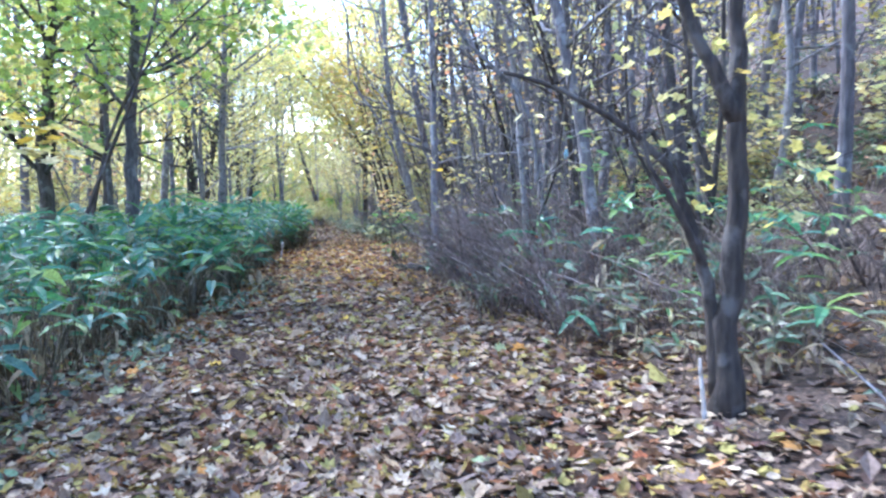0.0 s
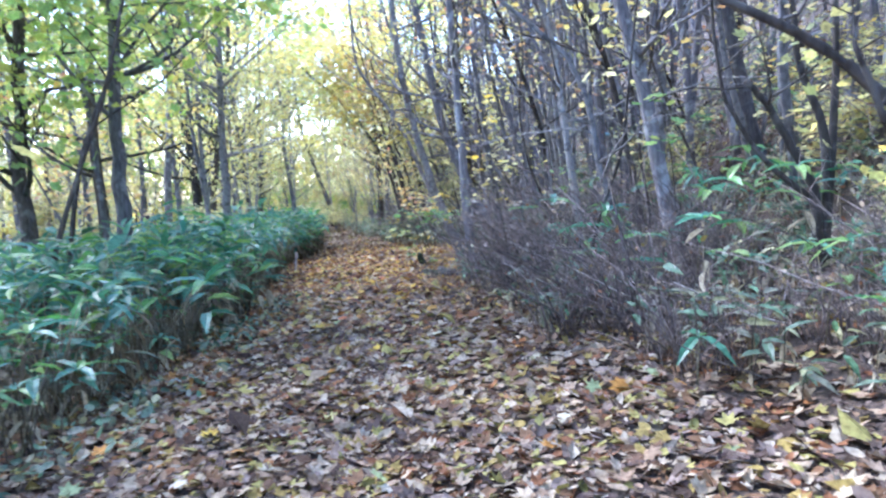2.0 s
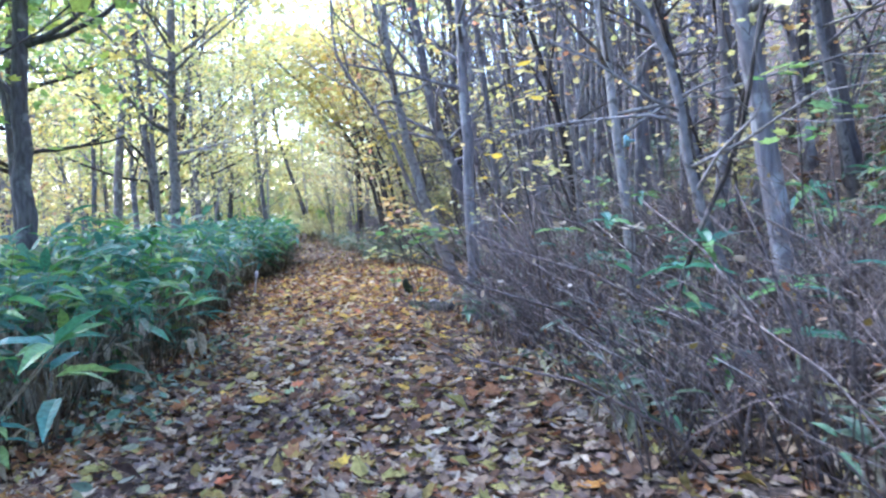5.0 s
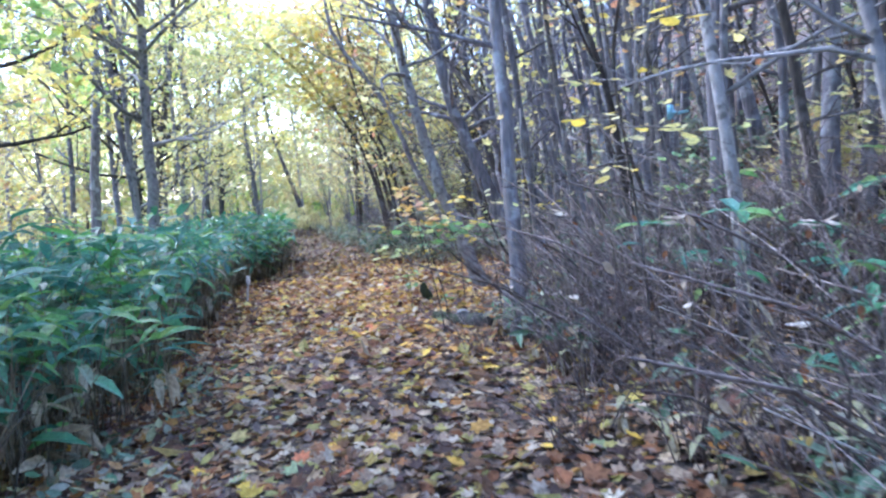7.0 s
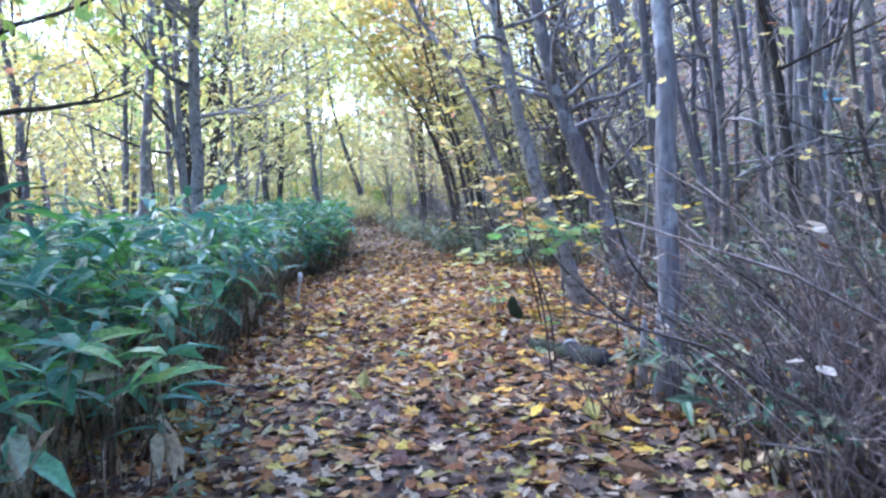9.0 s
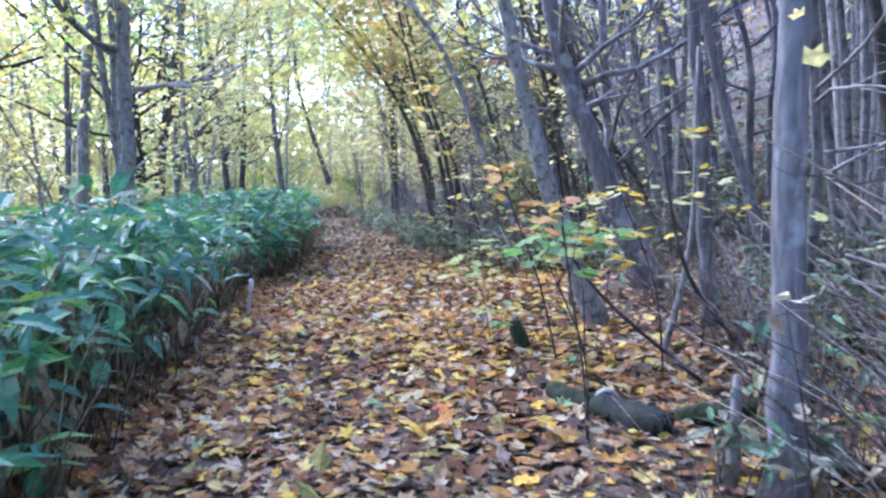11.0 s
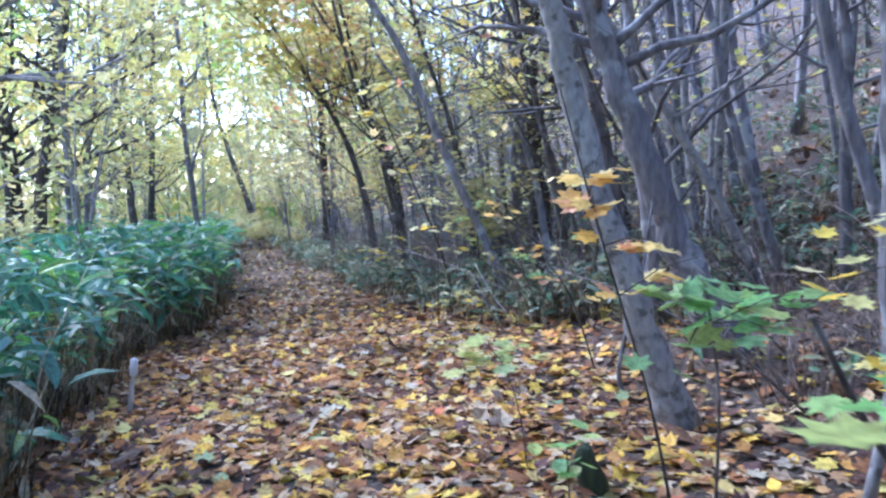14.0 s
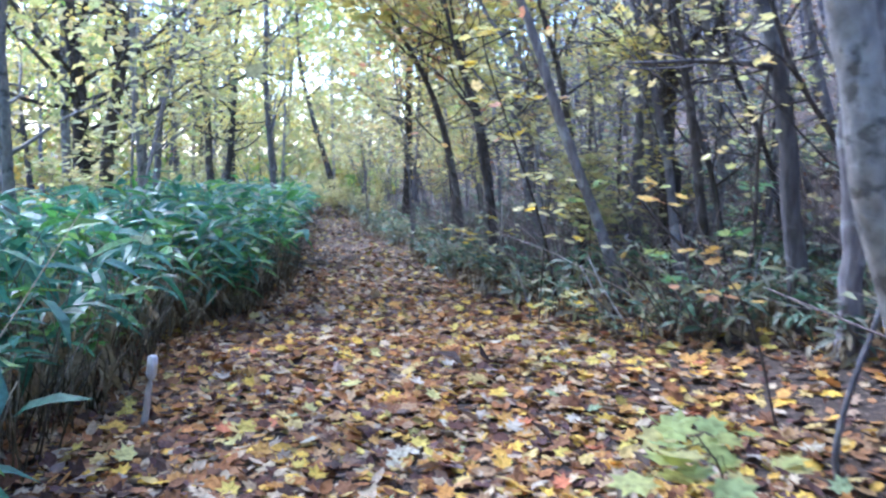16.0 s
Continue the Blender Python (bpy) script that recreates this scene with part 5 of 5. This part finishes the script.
stick([(2.35, 20.9, 0), (2.26, 21.0, 0.3), (2.15, 21.1, 0.55)], 0.014, WOOD_PALE, "pale broken branch sticking out of undergrowth")
stick([(2.5, 20.8, 0), (2.36, 20.95, 0.28), (2.22, 21.1, 0.62)], 0.012, WOOD_PALE, "pale broken branch sticking out of undergrowth")
stick([(1.8, 21.5, 0), (1.7, 21.5, 0.3), (1.62, 21.5, 0.5)], 0.01, WOOD_PALE, "pale broken branch sticking out of undergrowth")
stick([(3.5, 20.2, 0.0), (3.0, 20.4, 0.5), (2.6, 20.6, 1.0), (2.35, 20.8, 1.5)], 0.018, BARK_DARK, "dark fallen branch slanting through saplings")
stick([(2.2, 14.3, 0.0), (1.8, 14.2, 0.35), (1.4, 14.1, 0.75), (1.1, 14.0, 1.15)], 0.016, BARK_DARK, "dark bare stem slanting over fallen leaves")
stick([(2.5, 13.9, 0.0), (2.15, 13.9, 0.4), (1.85, 13.9, 0.85), (1.7, 13.9, 1.5)], 0.018, BARK_DARK, "dark bare stem slanting over fallen leaves")
stick([(2.25, 15.1, 0.0), (2.4, 15.15, 0.45), (2.5, 15.2, 1.0), (2.55, 15.3, 2.2)], 0.028, BARK_PALE, "pale thin stem growing beside a tree")
stick([(2.35, 9.1, 0.0), (2.36, 9.05, 0.45), (2.46, 8.95, 0.9), (2.6, 8.7, 1.45), (2.62, 8.5, 2.1), (2.75, 8.4, 3.2)], 0.022, BARK_DARK, "dark crooked stem rising out of the hedge")
stick([(2.75, 3.0, 0.0), (2.7, 3.15, 0.12), (2.62, 3.4, 0.3), (2.6, 3.7, 0.42)], 0.012, BARK_GREY, "crooked grey stick standing in fallen leaves")
stick([(1.75, 8.4, 0.0), (1.6, 8.3, 0.35), (1.45, 8.2, 0.6)], 0.006, WOOD_PALE, "pale dry stalk at the hedge's edge")
for k, (x, y) in enumerate([(float(right_edge(8 + 0.37 * j)) + 0.25 + 0.31 * (j * 7 % 5), 5.6 + 0.52 * j) for j in range(14)] + [(1.9, 8.2), (2.1, 7.4), (1.8, 9.3), (2.2, 10.1), (1.7, 11.0), (2.4, 8.9)]):
    stick([(x + 0.7, y + 0.2, 0.02), (x + 0.2, y + 0.1, 0.28), (x - 0.35, y, 0.62)], 0.006, WOOD_PALE if k % 2 else TWIG, "long dry stalk leaning out over the path")


# ---- fallen leaves ----
rng = np.random.default_rng(77)
for k in range(22):
    y = rng.uniform(19.4, 26)
    x = float(right_edge(y)) + rng.uniform(0.1, 1.9)
    lean, tall = rng.uniform(-0.55, 0.3), rng.uniform(0.35, 1.1)
    stick([(x, y, -0.02), (x + 0.35 * lean, y + 0.05, 0.5 * tall), (x + lean, y + rng.normal(0, 0.15), tall)], rng.uniform(0.005, 0.011), (WOOD_PALE, TWIG, BARK_GREY)[k % 3], ("pale broken branch sticking out of undergrowth", "thin brown bare stem in the undergrowth", "thin grey bare stem in the undergrowth")[k % 3])


def litter():
    rng = np.random.default_rng(101)

    def lay(bag, x, y, size, shape, tilt):
        z = land(x, y) + rng.uniform(0.004, 0.03, len(x))
        scatter(bag, shape, np.stack([x, y, z], -1), turns(rng, len(x), tilt), size)

    brown, rust, gold = Bag(), Bag(), Bag()
    for shape in (maple_low(0.25), maple_low(-0.2), oval(0.4), maple(-0.3)):
        n = 15000
        y = rng.uniform(-4.0, 27, n)
        x = rng.uniform(-2.6, 3.8, n) + rng.normal(0, 0.3, n)
        # fewer leaves uphill: the bare dark soil stands in for the hillside's shade
        ok = rng.uniform(0, 1, n) < np.interp(x, [1.8, 2.8], [1.0, 0.4])
        x, y = x[ok], y[ok]
        size = rng.uniform(0.045, 0.115, len(x))
        late = rng.uniform(0, 1, len(x)) < np.interp(y, [8, 12, 16, 22, 25], [0.08, 0.4, 0.85, 0.7, 0.25])
        lay(brown, x[~late], y[~late], size[~late], shape, 0.26)
        lay(rust, x[late], y[late], size[late], shape, 0.26)
        n = 1900
        y = rng.uniform(26, 47, n)
        x = rng.uniform(-2.4, 2.4, n)
        lay(brown, x, y, rng.uniform(0.06, 0.13, n), shape, 0.3)
    for shape in (oval(0.5), maple_low(0.35)):
        n = 7500
        y, x = rng.triangular(-2.0, 4.5, 12, n), rng.triangular(-2.3, 0.0, 2.6, n)
        lay(brown, x, y, rng.uniform(0.045, 0.1, n), shape, 0.34)
    for shape in (oval(0.45), oval(-0.35)):
        n = 3000
        y, x = rng.uniform(2, 24, n), 3.0 + rng.uniform(0, 1, n) ** 1.2 * 7
        lay(brown, x, y, rng.uniform(0.07, 0.15, n), shape, 0.45)
    for shape in (chip(0.15), chip(-0.1)):
        n = 5000
        y, x = rng.normal(-2, 4.5, n), rng.normal(0, 6, n)
        lay(brown, x, y, rng.uniform(0.08, 0.16, n), shape, 0.35)
        y, x = rng.uniform(-4, 40, n), -1.5 - np.abs(rng.normal(0, 6, n))
        lay(brown, x, y, rng.uniform(0.09, 0.18, n), shape, 0.35)
    for shape in (chip(0.15), chip(-0.1)):
        n = 7500
        y = rng.uniform(1, 60, n)
        x = np.where(rng.uniform(0, 1, n) < 0.25, -rng.uniform(-3, 12, n), 5 + rng.uniform(0, 1, n) ** 1.2 * 18)
        lay(brown, x, y, rng.uniform(0.1, 0.24, n), shape, 0.35)
    for shape in (maple_low(0.3), oval(0.35)):
        n = 2200
        y = rng.uniform(8, 26, n)
        x = left_edge(y) + rng.normal(0.15, 0.3, n)
        lay(rust, x, y, rng.uniform(0.05, 0.11, n), shape, 0.45)
    for shape in (maple(0.3), maple(-0.2), oval(0.35)):
        n = 7000
        y = rng.uniform(9, 30, n)
        x = rng.normal(0.9, 1.6, n)
        # gold leaves thin out uphill as well, to imitate shade there
        odds = np.interp(y, [9, 13, 16, 20, 22.5, 25], [0.02, 0.3, 1.0, 0.9, 0.35, 0.08]) * np.interp(x, [1.7, 2.8], [1.0, 0.35])
        ok = (rng.uniform(0, 1, n) < odds) & (x > left_edge(y) - 0.3) & (x < 6)
        x, y = x[ok], y[ok]
        lay(gold, x, y, rng.uniform(0.06, 0.13, len(x)), shape, 0.26)
    tagged(new("brown_leaf_litter", brown.mesh("brown_leaf_litter", LITTER_BROWN, False)), "deep litter of brown and pale fallen leaves", "leaf litter", kind="stuff")
    tagged(new("rust_leaf_litter", rust.mesh("rust_leaf_litter", LITTER_RUST, False)), "litter of rust brown and tan fallen leaves", "leaf litter", kind="stuff")
    carpet = new("gold_leaf_litter", gold.mesh("gold_leaf_litter", LITTER_GOLD, False))
    tagged(carpet, "bright yellow and orange maple leaves strewn over the path", "leaf litter", kind="stuff")
    shapes = []
    for k, curl in enumerate((0.3, -0.25, 0.15, 0.4)):
        b = Bag()
        b.add(*maple(curl))
        shapes.append(b.mesh("fallen_leaf", LITTER_ONE, False))
    for k in range(290):
        early = k < 110
        y = rng.uniform(2.6, 11) if early else rng.uniform(14, 20.5)
        x = rng.uniform(-1.7, 1.9) if early else rng.uniform(-1.2, 2.4)
        ob = new("leaf", shapes[k % 4])
        ob.matrix_world = pose(x, y, float(land(x, y)) + 0.03, rng.normal(0, 14), rng.normal(0, 14), rng.uniform(0, 360)) @ Matrix.Scale(rng.uniform(0.09, 0.13), 4)
        ob.parent = carpet
    cover = Bag()
    n = 1000
    y = rng.uniform(4, 13.5, n)
    x = left_edge(y) + rng.normal(0.3, 0.28, n)
    ok = np.sin(3.1 * x) * np.sin(1.9 * y + 0.5) > -0.35
    x, y = x[ok], y[ok]
    scatter(cover, oval(0.25), np.stack([x, y, land(x, y) + rng.uniform(0.02, 0.14, len(x))], -1), turns(rng, len(x), 0.5), rng.uniform(0.05, 0.12, len(x)))
    tagged(new("ground_cover", cover.mesh("ground_cover", SASA_DULL, False)), "low dull green weeds at the foot of the bamboo", "weeds", kind="stuff")


litter()
